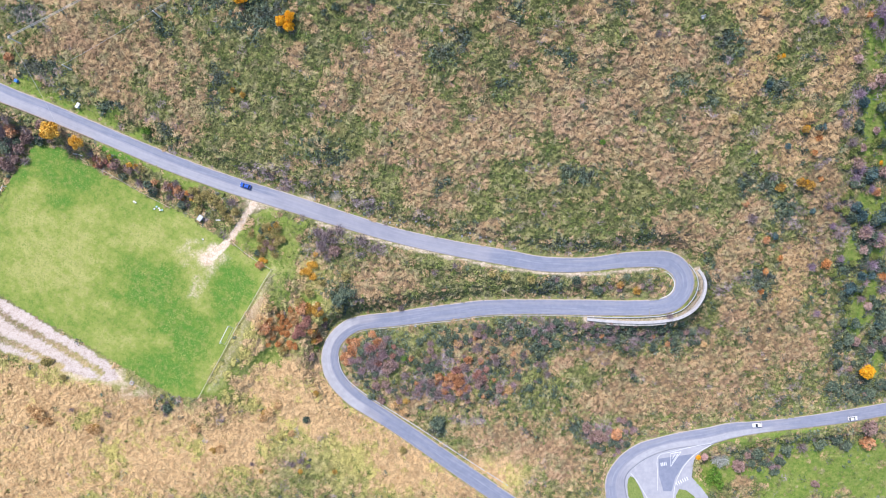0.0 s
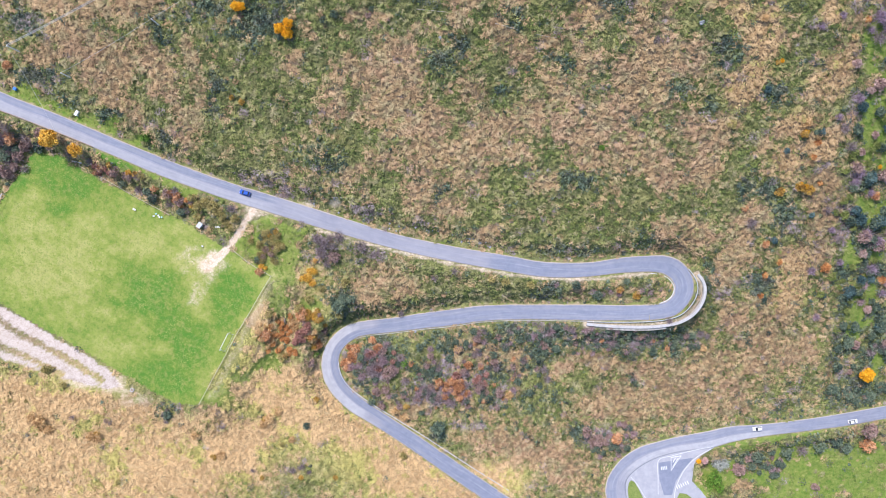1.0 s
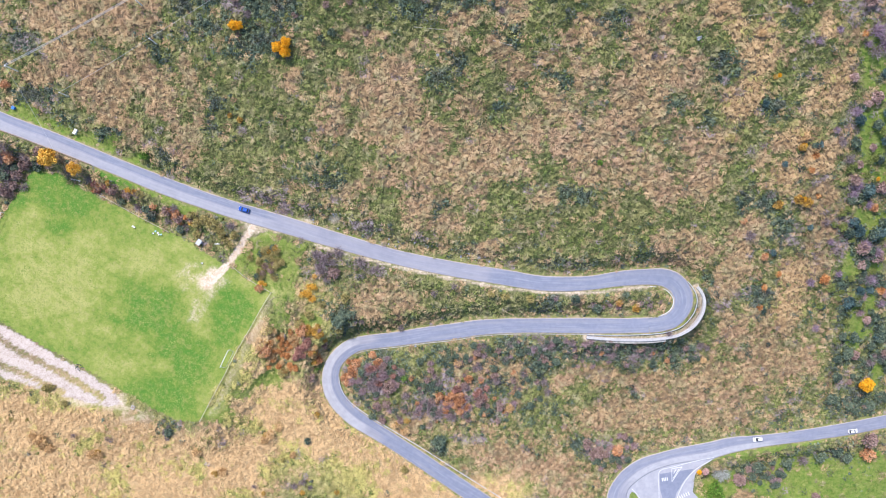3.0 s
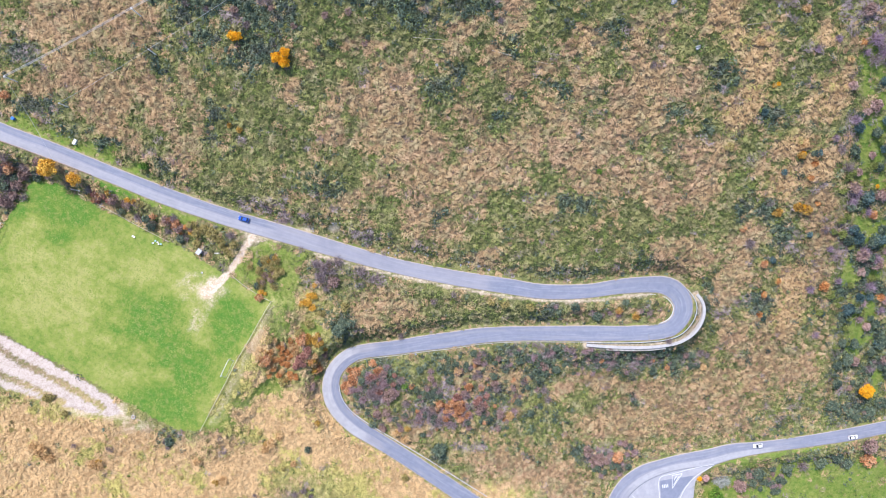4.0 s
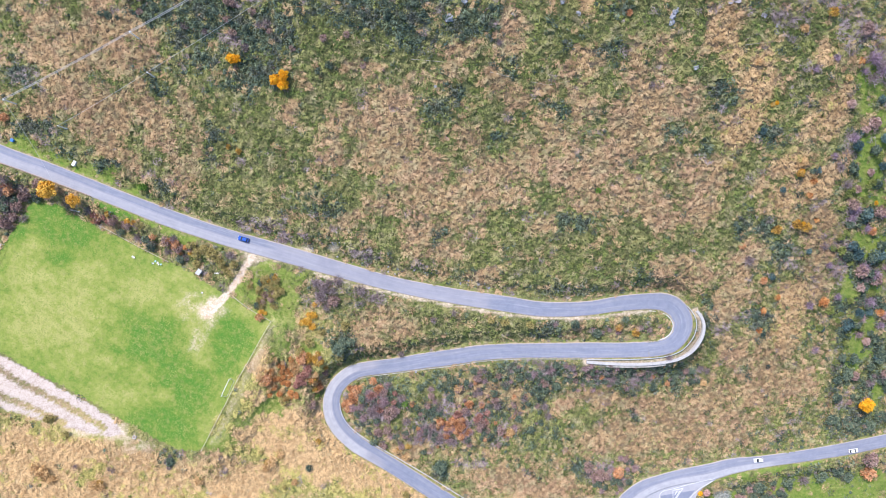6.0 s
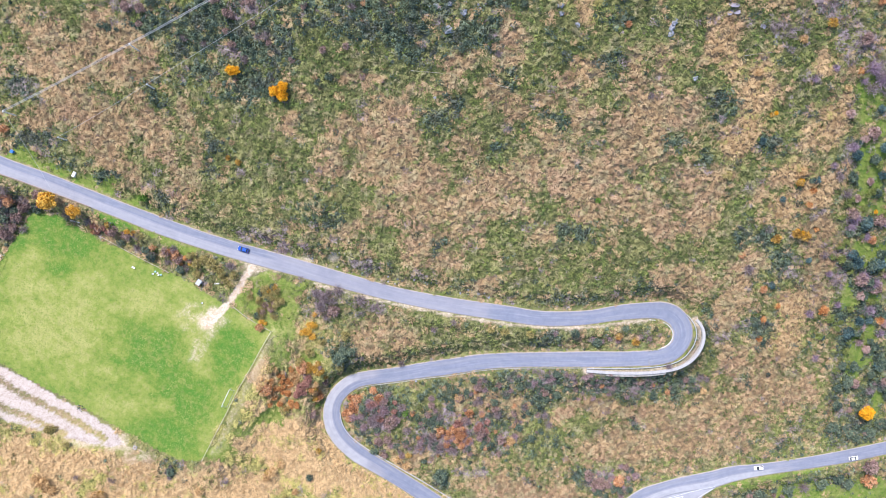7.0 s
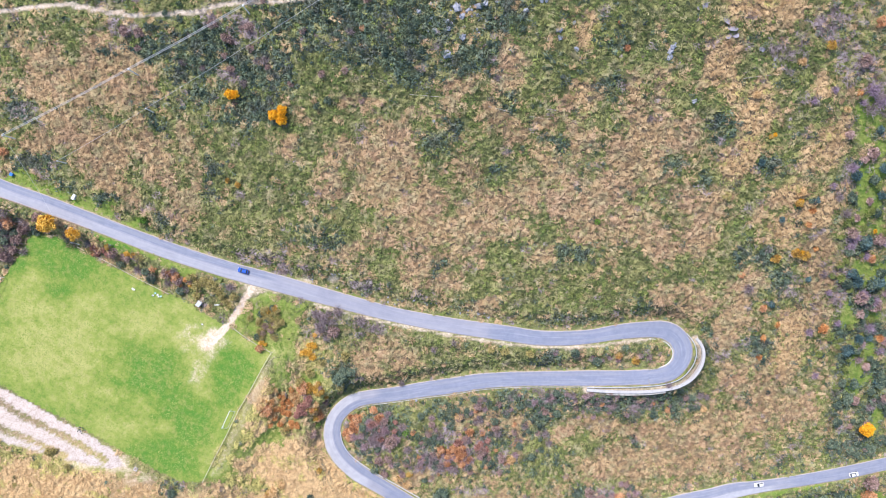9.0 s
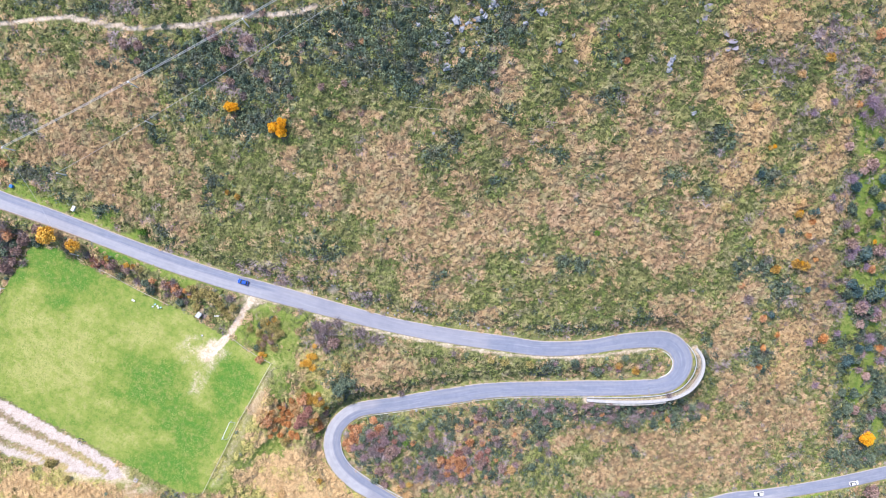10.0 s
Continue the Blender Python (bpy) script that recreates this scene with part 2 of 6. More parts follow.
DARK_MID = [(-4, 94, 7, 4), (10, 97, 10, 4), (6, 76, 4, 3), (0, 70, 6, 4), (42, 70, 3, 3), (21, 63, 2, 3), (42, 95, 6, 4), (23, 85, 3, 2), (50, 31, 6, 3), (0, 27, 2, 3), (50, 6, 16, 1), (41, -10, 8, 3), (56, 88, 4, 3), (100, 74, 5, 4), (121, 64, 4, 4), (84, 61, 3, 3), (97, 57, 3, 3), (54, 31, 4, 3), (-1, 108, 8, 8), (11, 97, 6, 4), (23, 111, 9, 6), (-10, 93, 8, 3), (59, 104, 6, 6), (55, 87, 4, 3)]
DARK_EAST = [(83, 11, 4, 3), (116, 31, 3, 6), (125, 31, 5, 3), (132, 22, 5, 6), (132, -11, 5, 8), (110, -1, 3, 4), (110, -10, 3, 5), (46, -37, 4, 3), (80, -37, 7, 2), (131, -29, 3, 6), (84, -52, 3, 3), (62, -77, 6, 5), (0, -73, 4, 3), (22, -59, 3, 2), (-29, -59, 2, 2), (-9, -44, 5, 3), (-106, -63, 4, 3), (154, 59, 5, 3), (172, 18, 8, 5), (181, -6, 6, 6), (166, 35, 3, 4), (-42, -19, 7, 6), (102, -35, 6, 4)]
DARK_NORTH = [(-111, 120, 17, 2), (-66, 118, 13, 2), (-140, 124, 10, 2), (-47, 113, 9, 3), (-82, 108, 10, 2), (-23, 109, 9, 8), (-10, 110, 8, 7), (20, 106, 6, 6)]
DARK_SOUTH = [(-24, -39, 14, 5), (5, -34, 24, 4), (28, -32, 18, 4), (52, -31, 14, 4), (72, -31, 14, 4), (96, -31, 12, 4), (24, -47, 11, 6), (38, -42, 8, 6), (-5, -46, 9, 4), (44, -60, 10, 5)]
DARK_VALLEY = [(179, -33, 7, 8), (191, -42, 8, 9), (189, -58, 9, 7), (189, -22, 6, 7), (151, -96, 4, 3), (172, -16, 5, 6), (168, -4, 5, 6), (171, 8, 6, 5), (181, -4, 5, 6), (175, 19, 6, 6), (142, -89, 8, 3), (166, 34, 5, 6), (163, 48, 4, 5), (190, -84, 12, 4), (165, -86, 10, 3)]
BARE_WEST = [(-66, 31, 7, 4), (-75, 33, 6, 2), (-58, 27, 6, 2), (-31, 19, 8, 3), (-7, 15, 6, 2), (-46, 8, 4, 9), (-29, 4, 9, 2), (-155, 67, 6, 2), (-109, 110, 9, 2), (-66, 109, 7, 2), (-79, 110, 3, 2), (-70, 106, 3, 2), (-153, 87, 6, 3), (-74, 94, 3, 2), (-108, 120, 7, 2)]
BARE_SOUTH = [(-28, -44, 6, 8), (-19, -41, 4, 4), (-5, -55, 15, 5), (5, -45, 4, 5), (15, -50, 6, 6), (45, -30, 15, 4), (67, -30, 8, 4), (89, -33, 11, 2), (106, -32, 3, 2), (29, -56, 3, 3), (73, -80, 9, 4), (12, -70, 7, 3), (120, -10, 3, 9)]
BARE_EAST = [(131, 85, 3, 2), (122, 96, 7, 3), (155, 89, 4, 7), (146, 99, 7, 4), (152, 55, 3, 3), (158, 37, 3, 3), (156, 31, 2, 4), (162, 15, 3, 7), (151, 61, 4, 3), (128, 108, 9, 6), (149, 95, 7, 4), (114, 99, 3, 3), (120, 98, 4, 3), (156, 20, 2, 5), (150, 8, 3, 4), (145, 39, 3, 3), (140, 18, 3, 4), (127, 11, 2, 3), (120, -10, 2, 4)]
LUSH_ROADSIDE = [(-129, 39, 3, 1), (-124, 37, 3, 1), (-119, 34, 3, 1), (-114, 32, 3, 1), (-108, 29, 3, 1), (-103, 27, 3, 1), (-98, 25, 2, 1), (-53, -19, 4, 3), (-58, 3, 3, 3), (-61, -1, 2, 3), (-79, 6, 2, 2)] + [(-60, 9, 6, 4), (-63, 4, 4, 5), (-66, -2, 4, 5), (-72, 13, 5, 3), (-79, 4, 3, 3), (-63, 6, 4, 5), (-58, 11, 5, 2), (-65, 0, 3, 4), (-163, 62, 5, 2), (-155, 59, 5, 2), (-148, 56, 5, 2), (-139, 52, 4, 2), (-131, 49, 4, 2), (-122, 44, 4, 2)] + [(-75, 6, 5, 6), (-60, 4, 4, 6), (-68, -3, 5, 6), (-66, -16, 4, 5), (-87, -56, 4, 3), (-81, -50, 4, 3), (-62, -9, 3, 3), (-72, -46, 5, 3), (-89, -57, 5, 3)]
LUSH_VALLEY = [(178, -20, 3, 8), (180, -12, 3, 6), (169, 2, 5, 2), (133, -82, 10, 1), (148, -79, 10, 1), (167, -77, 10, 1), (177, -100, 19, 11), (197, -89, 11, 8), (206, -104, 13, 11), (166, -108, 16, 6), (182, -31, 3, 5), (192, -44, 3, 6), (129, -100, 5, 6), (180, -21, 4, 6), (168, 48, 3, 6), (165, 60, 3, 5), (192, -94, 24, 6), (169, -90, 16, 6), (128, -97, 10, 8), (178, 20, 5, 4), (161, 58, 5, 8), (158, -98, 16, 5)]
LUSH_EAST = [(156, 74, 3, 3), (162, 70, 2, 3), (162, 61, 3, 3), (167, 48, 3, 3), (163, 42, 3, 3), (173, 42, 2, 4), (168, 24, 4, 2), (171, 1, 4, 3), (178, 4, 5, 2), (181, -15, 5, 4), (178, -26, 3, 4), (167, 7, 2, 3)] + [(154, 80, 4, 5), (165, 51, 4, 8), (163, 42, 3, 3), (180, -14, 6, 4), (185, -24, 3, 5), (171, 4, 3, 2), (170, 22, 4, 2)]
CLEARING = [(173, -104, 14, 6), (184, -97, 19, 10), (208, -104, 13, 10), (201, -92, 8, 3), (130, -80, 13, 1), (121, -102, 4, 4)]
MEADOW_GREEN = [(-85, -52, 4, 7), (-79, -42, 4, 6), (-73, -46, 5, 3), (-89, -58, 3, 3), (-81, -61, 6, 3), (-125, -77, 6, 4), (-137, -67, 6, 3), (-117, -73, 4, 2), (-42, -85, 12, 10), (-51, -91, 7, 5), (-94, -78, 3, 3), (-71, -83, 3, 5), (-81, -89, 5, 3), (-60, -77, 6, 3), (-30, -76, 5, 2), (-77, -34, 3, 4)]
RICH = [(-79, -16, 2, 4), (-83, -26, 2, 3), (-80, -9, 2, 3), (-162, 36, 9, 4), (-169, 28, 5, 3), (-108, -9, 5, 5), (-155, 18, 7, 4)] + [(-162, 38, 6, 3), (-147, 37, 9, 3), (-83, -21, 3, 5), (-85, -25, 2, 2), (-78, -14, 2, 4), (-114, -49, 9, 7), (-151, 29, 9, 6), (-119, -18, 13, 13), (-81, -13, 7, 9), (-101, -35, 9, 10), (-141, 37, 20, 6), (-112, -49, 13, 8), (-85, -26, 3, 3), (-88, -17, 6, 6), (-149, 29, 13, 7), (-108, -27, 9, 9)]
PALE = [(-103, 11, 7, 2), (-162, 0, 11, 6), (-130, -23, 13, 3), (-94, -16, 4, 7), (-119, -27, 9, 4)] + [(-44, -88, 14, 14), (-65, -7, 9, 18), (-82, -51, 9, 9), (-75, -32, 7, 9), (-161, 23, 4, 4), (-156, 15, 3, 4), (-127, -14, 4, 4), (-101, 0, 7, 4), (-97, -9, 4, 5), (-110, -36, 4, 2), (-146, -3, 13, 16), (-101, -2, 10, 8), (-162, 15, 9, 11), (-127, -36, 9, 4), (-162, -10, 13, 7), (-119, 5, 9, 6), (-140, 11, 7, 5), (-79, -3, 4, 4)]
PALER = [(-73, -21, 3, 14), (-80, -36, 3, 11), (-87, -50, 3, 9), (-54, -22, 9, 9), (-71, -40, 14, 16), (-78, -51, 14, 14), (-53, -10, 7, 7), (-125, -83, 72, 20), (-156, -57, 35, 17), (-51, -69, 21, 21), (-13, -96, 26, 12), (-32, -84, 19, 17), (26, -96, 15, 10), (-71, -50, 9, 14)]
SCUFFED = [(-70, 17, 7, 1), (-75, 19, 3, 2), (-129, -51, 11, 3), (-120, -56, 6, 3), (-140, -50, 7, 2), (-51, 21, 6, 1), (-43, 22, 4, 1)]
FAN = [(-73, 20, 4, 2), (-74, 18, 2, 3), (-90, 0, 3, 2), (-93, -3, 4, 3)]
WORN = [(-92, -6, 3, 5), (-95, -12, 2, 5), (-98, -18, 2, 4), (-97, -2, 6, 2), (-94, -8, 3, 4), (-97, -13, 2, 4), (-100, -6, 4, 2), (-87, -3, 3, 3), (-101, 0, 5, 2), (-98, 3, 4, 1)]
GRAVEL = [(-188.5, -12.5), (-174.8, -20.5), (-161.3, -27.7), (-147.6, -35.5), (-135.8, -41.5), (-128.3, -47.2), (-125.3, -52.1), (-131.1, -54.2), (-139.7, -51.1), (-151.9, -47.4), (-162.0, -43.0), (-169.9, -40.3), (-182.3, -35.6)]
SHOULDER = [(-49.4, 11.4), (-36.0, 7.3), (-18.1, 3.4), (4.6, -1.6), (27.4, -5.6), (50.5, -7.4), (64.5, -6.7), (85.6, -4.5)]
RUT_A = [(-187.4, -19.1), (-174.1, -26.3), (-167.3, -30.4), (-160.5, -34.2), (-149.4, -40.3), (-140.4, -45.5), (-134.2, -49.5)]
RUT_B = [(-183.9, -29.7), (-171.3, -35.5), (-163.1, -39.3), (-155.6, -43.2), (-148.2, -46.7)]
TRAIL = [(-66.6, -7.5), (-69.7, -13.8), (-73.1, -21.0), (-76.5, -27.3), (-78.8, -33.7), (-83.2, -40.8), (-86.4, -47.6), (-90.4, -55.7)]
ENTRY = [(-73.9, 20.0), (-75.1, 17.3), (-78.5, 12.4), (-82.5, 7.0), (-86.2, 2.0), (-89.3, -1.2), (-91.0, -3.0)]
TRACK = [(-169.9, 118.9), (-155.5, 119.3), (-141.3, 119.1), (-128.0, 119.2), (-115.7, 116.4), (-103.4, 114.0), (-91.2, 114.0), (-81.9, 113.8), (-74.5, 115.3), (-64.4, 116.0), (-54.8, 115.1), (-43.2, 116.2), (-38.9, 117.6)]
STRAW = STRAW_WEST + STRAW_MID + STRAW_SLOPE + STRAW_EAST + STRAW_FAR + GOLDEN + STRAW_LOW + STRAW_MEADOW
GREEN, DARK, BARE, LUSH = GREEN_WEST + GREEN_MID + GREEN_EAST, DARK_NORTH + DARK_WEST + DARK_MID + DARK_EAST + DARK_SOUTH + DARK_VALLEY, BARE_WEST + BARE_SOUTH + BARE_EAST, LUSH_ROADSIDE + LUSH_VALLEY + LUSH_EAST + CLEARING
X0, X1, Y0, Y1 = -194, 214, -122, 136


def spots(x, y, patches):
    most = np.zeros(x.shape)
    for px, py, rx, ry in patches:
        most = np.maximum(most, np.exp(-((((x - px) / (rx + 1)) ** 2 + ((y - py) / (ry + 1)) ** 2) ** 1.5)))
    return most


def cover(x, y):
    """How much each kind of ground cover claims a place: dry grass, green scrub, dark scrub, bare shrubs; lawn, dirt, gravel, verge."""
    wx = x + 5.0 * fbm(x, y, 13, 21) + 1.6 * fbm(x, y, 3.4, 23)
    wy = y + 5.0 * fbm(x, y, 13, 27) + 1.6 * fbm(x, y, 3.4, 29)
    dry, green, dark, bare, lush = (spots(wx, wy, p) for p in (STRAW, GREEN, DARK, BARE, LUSH))
    pale, fresh = spots(wx, wy, PALER), spots(wx, wy, MEADOW_GREEN)
    claim = np.stack([
        0.10 + 1.1 * dry - 0.35 * green - 0.45 * dark - 0.35 * bare,
        0.36 + 0.7 * green - 0.1 * dry - 0.1 * dark - 0.4 * dry * pale,
        -0.5 + 1.45 * dark - 0.35 * dry - 0.45 * pale,
        -0.78 + 1.4 * bare - 0.2 * dry - 0.3 * pale,
    ])
    claim = claim + np.stack([0.34 * fbm(x, y, 8, 41 + 10 * k) + 0.48 * fbm(x, y, 3.4, 111 + k) for k in range(4)])
    claim = claim + np.stack([-0.5 * fresh, 0.7 * fresh, 0 * fresh, 0 * fresh])
    # the eastern end of the slope is more wooded
    east = smooth(95, 185, x + 12 * fbm(x, y, 30, 61))
    claim = claim + np.stack([-0.12 * east, 0 * east, 0.2 * east, 0.22 * east])
    share = np.exp(2.8 * claim)
    share = share / share.sum(0)
    field = inside(x, y, FIELD) + 0.7 * fbm(x, y, 4, 81)
    lawn = np.maximum(smooth(-0.4, 0.6, field), smooth(0.2, 0.7, lush + 0.35 * fbm(x, y, 5, 83)))
    stones = smooth(-0.8, 1.4, inside(x, y, GRAVEL) + 1.5 * fbm(x, y, 4.5, 85))
    ruts = np.minimum(beside(x, y, RUT_A), 1.15 * beside(x, y, RUT_B)) + 1.2 * fbm(x, y, 2.6, 86)
    rutted = 0.95 * stones * (1 - smooth(0.5, 2.3, ruts))
    stones = stones - 0.8 * rutted
    way_in = 1.3
    dirt = 1.1 * (1 - smooth(0.35, 1.5, beside(x, y, ENTRY) / way_in + 0.55 * fbm(x, y, 3, 87)))
    dirt = np.maximum(dirt, spots(x, y, FAN) * np.clip(0.78 + 0.7 * fbm(x, y, 3.2, 88), 0, 1))
    dirt = np.maximum(dirt, 0.5 * spots(x, y, WORN) * np.clip(0.75 + 0.9 * fbm(x, y, 2.4, 90), 0, 1))
    dirt = np.maximum(dirt, 1.05 - 1.05 * smooth(0.3, 1.4, 1.15 * beside(x, y, TRACK) + 0.12 * fbm(x, y, 2.5, 89)))
    share = share + np.stack([1.6 * rutted, 0.2 * rutted, 0 * rutted, 1.0 * rutted])
    share = share / share.sum(0)
    dirt = np.maximum(dirt, 0.33 * (1 - smooth(0.6, 2.4, beside(x, y, TRAIL) + 0.9 * fbm(x, y, 3, 93))))
    dirt = np.maximum(dirt, 0.62 * spots(x, y, SCUFFED) * smooth(-0.5, 0.3, fbm(x, y, 5, 95)))
    gap, _ = road_near(x, y)
    dirt = np.maximum(dirt, 0.6 * (1 - smooth(0.5, 1.5, beside(x, y, SHOULDER) + 0.7 * fbm(x, y, 4, 97))))
    dirt = np.maximum(dirt, 0.55 * (gap < 4.2) * (1 - smooth(1.4, 3.0, beside(x, y, WALL) + 0.5 * fbm(x, y, 2, 99))))
    verge = 1 - smooth(0.2, 1.2, gap + 0.9 * fbm(x, y, 3.5, 91))
    return share, lawn, dirt, stones, verge, gap, field


# ---------------- helpers ----------------
def mesh_of(name, verts, faces, material, tint=None):
    """A mesh from arrays: faces all have the same number of corners."""
    verts, faces = np.asarray(verts, np.float32), np.asarray(faces, np.int32)
    me = bpy.data.meshes.new(name)
    n, k = faces.shape
    me.vertices.add(len(verts))
    me.vertices.foreach_set("co", verts.ravel())
    me.loops.add(n * k)
    me.loops.foreach_set("vertex_index", faces.ravel())
    me.polygons.add(n)
    me.polygons.foreach_set("loop_start", np.arange(n, dtype=np.int32) * k)
    if tint is not None:
        me.attributes.new("tint", "FLOAT", "POINT").data.foreach_set("value", np.asarray(tint, np.float32))
    me.update(calc_edges=True)
    if material:
        me.materials.append(material)
    return me


def part(name, bm, material, parent, label=""):
    """One mesh object under a thing or a part."""
    me = bpy.data.meshes.new(name)
    bm.to_mesh(me)
    bm.free()
    me.materials.append(material)
    ob = new(name, me)
    ob.parent = parent
    return tagged(ob, label)


def box(bm, sx, sy, sz, at=(0, 0, 0), turn=None, bevel=0.0):
    """A box with its middle at the place; its edges may be rounded."""
    made = bmesh.ops.create_cube(bm, size=1)["verts"]
    bmesh.ops.scale(bm, vec=(sx, sy, sz), verts=made)
    if bevel:
        edges = list({e for v in made for e in v.link_edges})
        made = list({v for f in bmesh.ops.bevel(bm, geom=edges, offset=bevel, segments=1, affect="EDGES")["faces"] for v in f.verts} | {v for v in made if v.is_valid})
    if turn:
        bmesh.ops.rotate(bm, cent=(0, 0, 0), matrix=turn, verts=made)
    bmesh.ops.translate(bm, vec=at, verts=made)
    return bm


def rod(bm, a, b, r0, r1, sides=6):
    """A tapered rod from a to b."""
    a, b = Vector(a), Vector(b)
    d = b - a
    made = bmesh.ops.create_cone(bm, cap_ends=True, segments=sides, radius1=r0, radius2=r1, depth=d.length)["verts"]
    bmesh.ops.rotate(bm, cent=(0, 0, 0), matrix=d.to_track_quat("Z", "Y").to_matrix(), verts=made)
    bmesh.ops.translate(bm, vec=(a + b) / 2, verts=made)
    return bm


def z_at(x, y):
    return float(height(np.array([x]), np.array([y]))[0])


# ---------------- materials ----------------
class Nodes:
    """A node material, and short ways to wire it."""

    def __init__(self, name, rough=0.9, metal=0.0):
        self.material = bpy.data.materials.new(name)
        self.material.use_nodes = True
        self.tree = self.material.node_tree
        self.shader = self.tree.nodes["Principled BSDF"]
        self.shader.inputs["Roughness"].default_value = rough
        self.shader.inputs["Metallic"].default_value = metal
        self.shader.inputs["Specular IOR Level"].default_value = 0.25
        self.where = self.tree.nodes.new("ShaderNodeTexCoord").outputs["Object"]

    def put(self, socket, value):
        if hasattr(value, "is_output"):
            self.tree.links.new(value, socket)
        else:
            socket.default_value = (*value, 1.0) if isinstance(value, tuple) and len(value) == 3 else value

    def noise(self, size, detail=3.0, rough=0.55, warp=0.0):
        n = self.tree.nodes.new("ShaderNodeTexNoise")
        n.inputs["Scale"].default_value = 1.0 / size
        n.inputs["Detail"].default_value = detail
        n.inputs["Roughness"].default_value = rough
        n.inputs["Distortion"].default_value = warp
        self.put(n.inputs["Vector"], self.where)
        return n.outputs["Fac"]

    def attribute(self, name):
        n = self.tree.nodes.new("ShaderNodeAttribute")
        n.attribute_name = name
        return n

    def parts(self, color):
        n = self.tree.nodes.new("ShaderNodeSeparateColor")
        self.put(n.inputs[0], color)
        return n.outputs

    def math(self, op, a, b=0.0, clamp=False):
        n = self.tree.nodes.new("ShaderNodeMath")
        n.operation, n.use_clamp = op, clamp
        self.put(n.inputs[0], a)
        self.put(n.inputs[1], b)
        return n.outputs[0]

    def step(self, value, low, high):
        n = self.tree.nodes.new("ShaderNodeMapRange")
        n.interpolation_type = "SMOOTHSTEP"
        self.put(n.inputs["Value"], value)
        n.inputs["From Min"].default_value, n.inputs["From Max"].default_value = low, high
        return n.outputs[0]

    def mix(self, fac, a, b):
        n = self.tree.nodes.new("ShaderNodeMix")
        n.data_type = "RGBA"
        self.put(n.inputs["Factor"], fac)
        self.put(n.inputs["A"], a)
        self.put(n.inputs["B"], b)
        return n.outputs["Result"]

    def ramp(self, value, *stops):
        n = self.tree.nodes.new("ShaderNodeValToRGB")
        e = n.color_ramp.elements
        while len(e) < len(stops):
            e.new(0.5)
        for one, (at, color) in zip(e, stops):
            one.position, one.color = at, (*color, 1.0)
        self.put(n.inputs[0], value)
        return n.outputs[0]

    def island(self):
        return self.tree.nodes.new("ShaderNodeNewGeometry").outputs["Random Per Island"]

    def each(self):
        return self.tree.nodes.new("ShaderNodeObjectInfo").outputs["Random"]

    def bump(self, value, far, strength=0.6):
        n = self.tree.nodes.new("ShaderNodeBump")
        n.inputs["Strength"].default_value, n.inputs["Distance"].default_value = strength, far
        self.put(n.inputs["Height"], value)
        self.put(self.shader.inputs["Normal"], n.outputs[0])

    def color(self, value):
        self.put(self.shader.inputs["Base Color"], value)
        return self.material


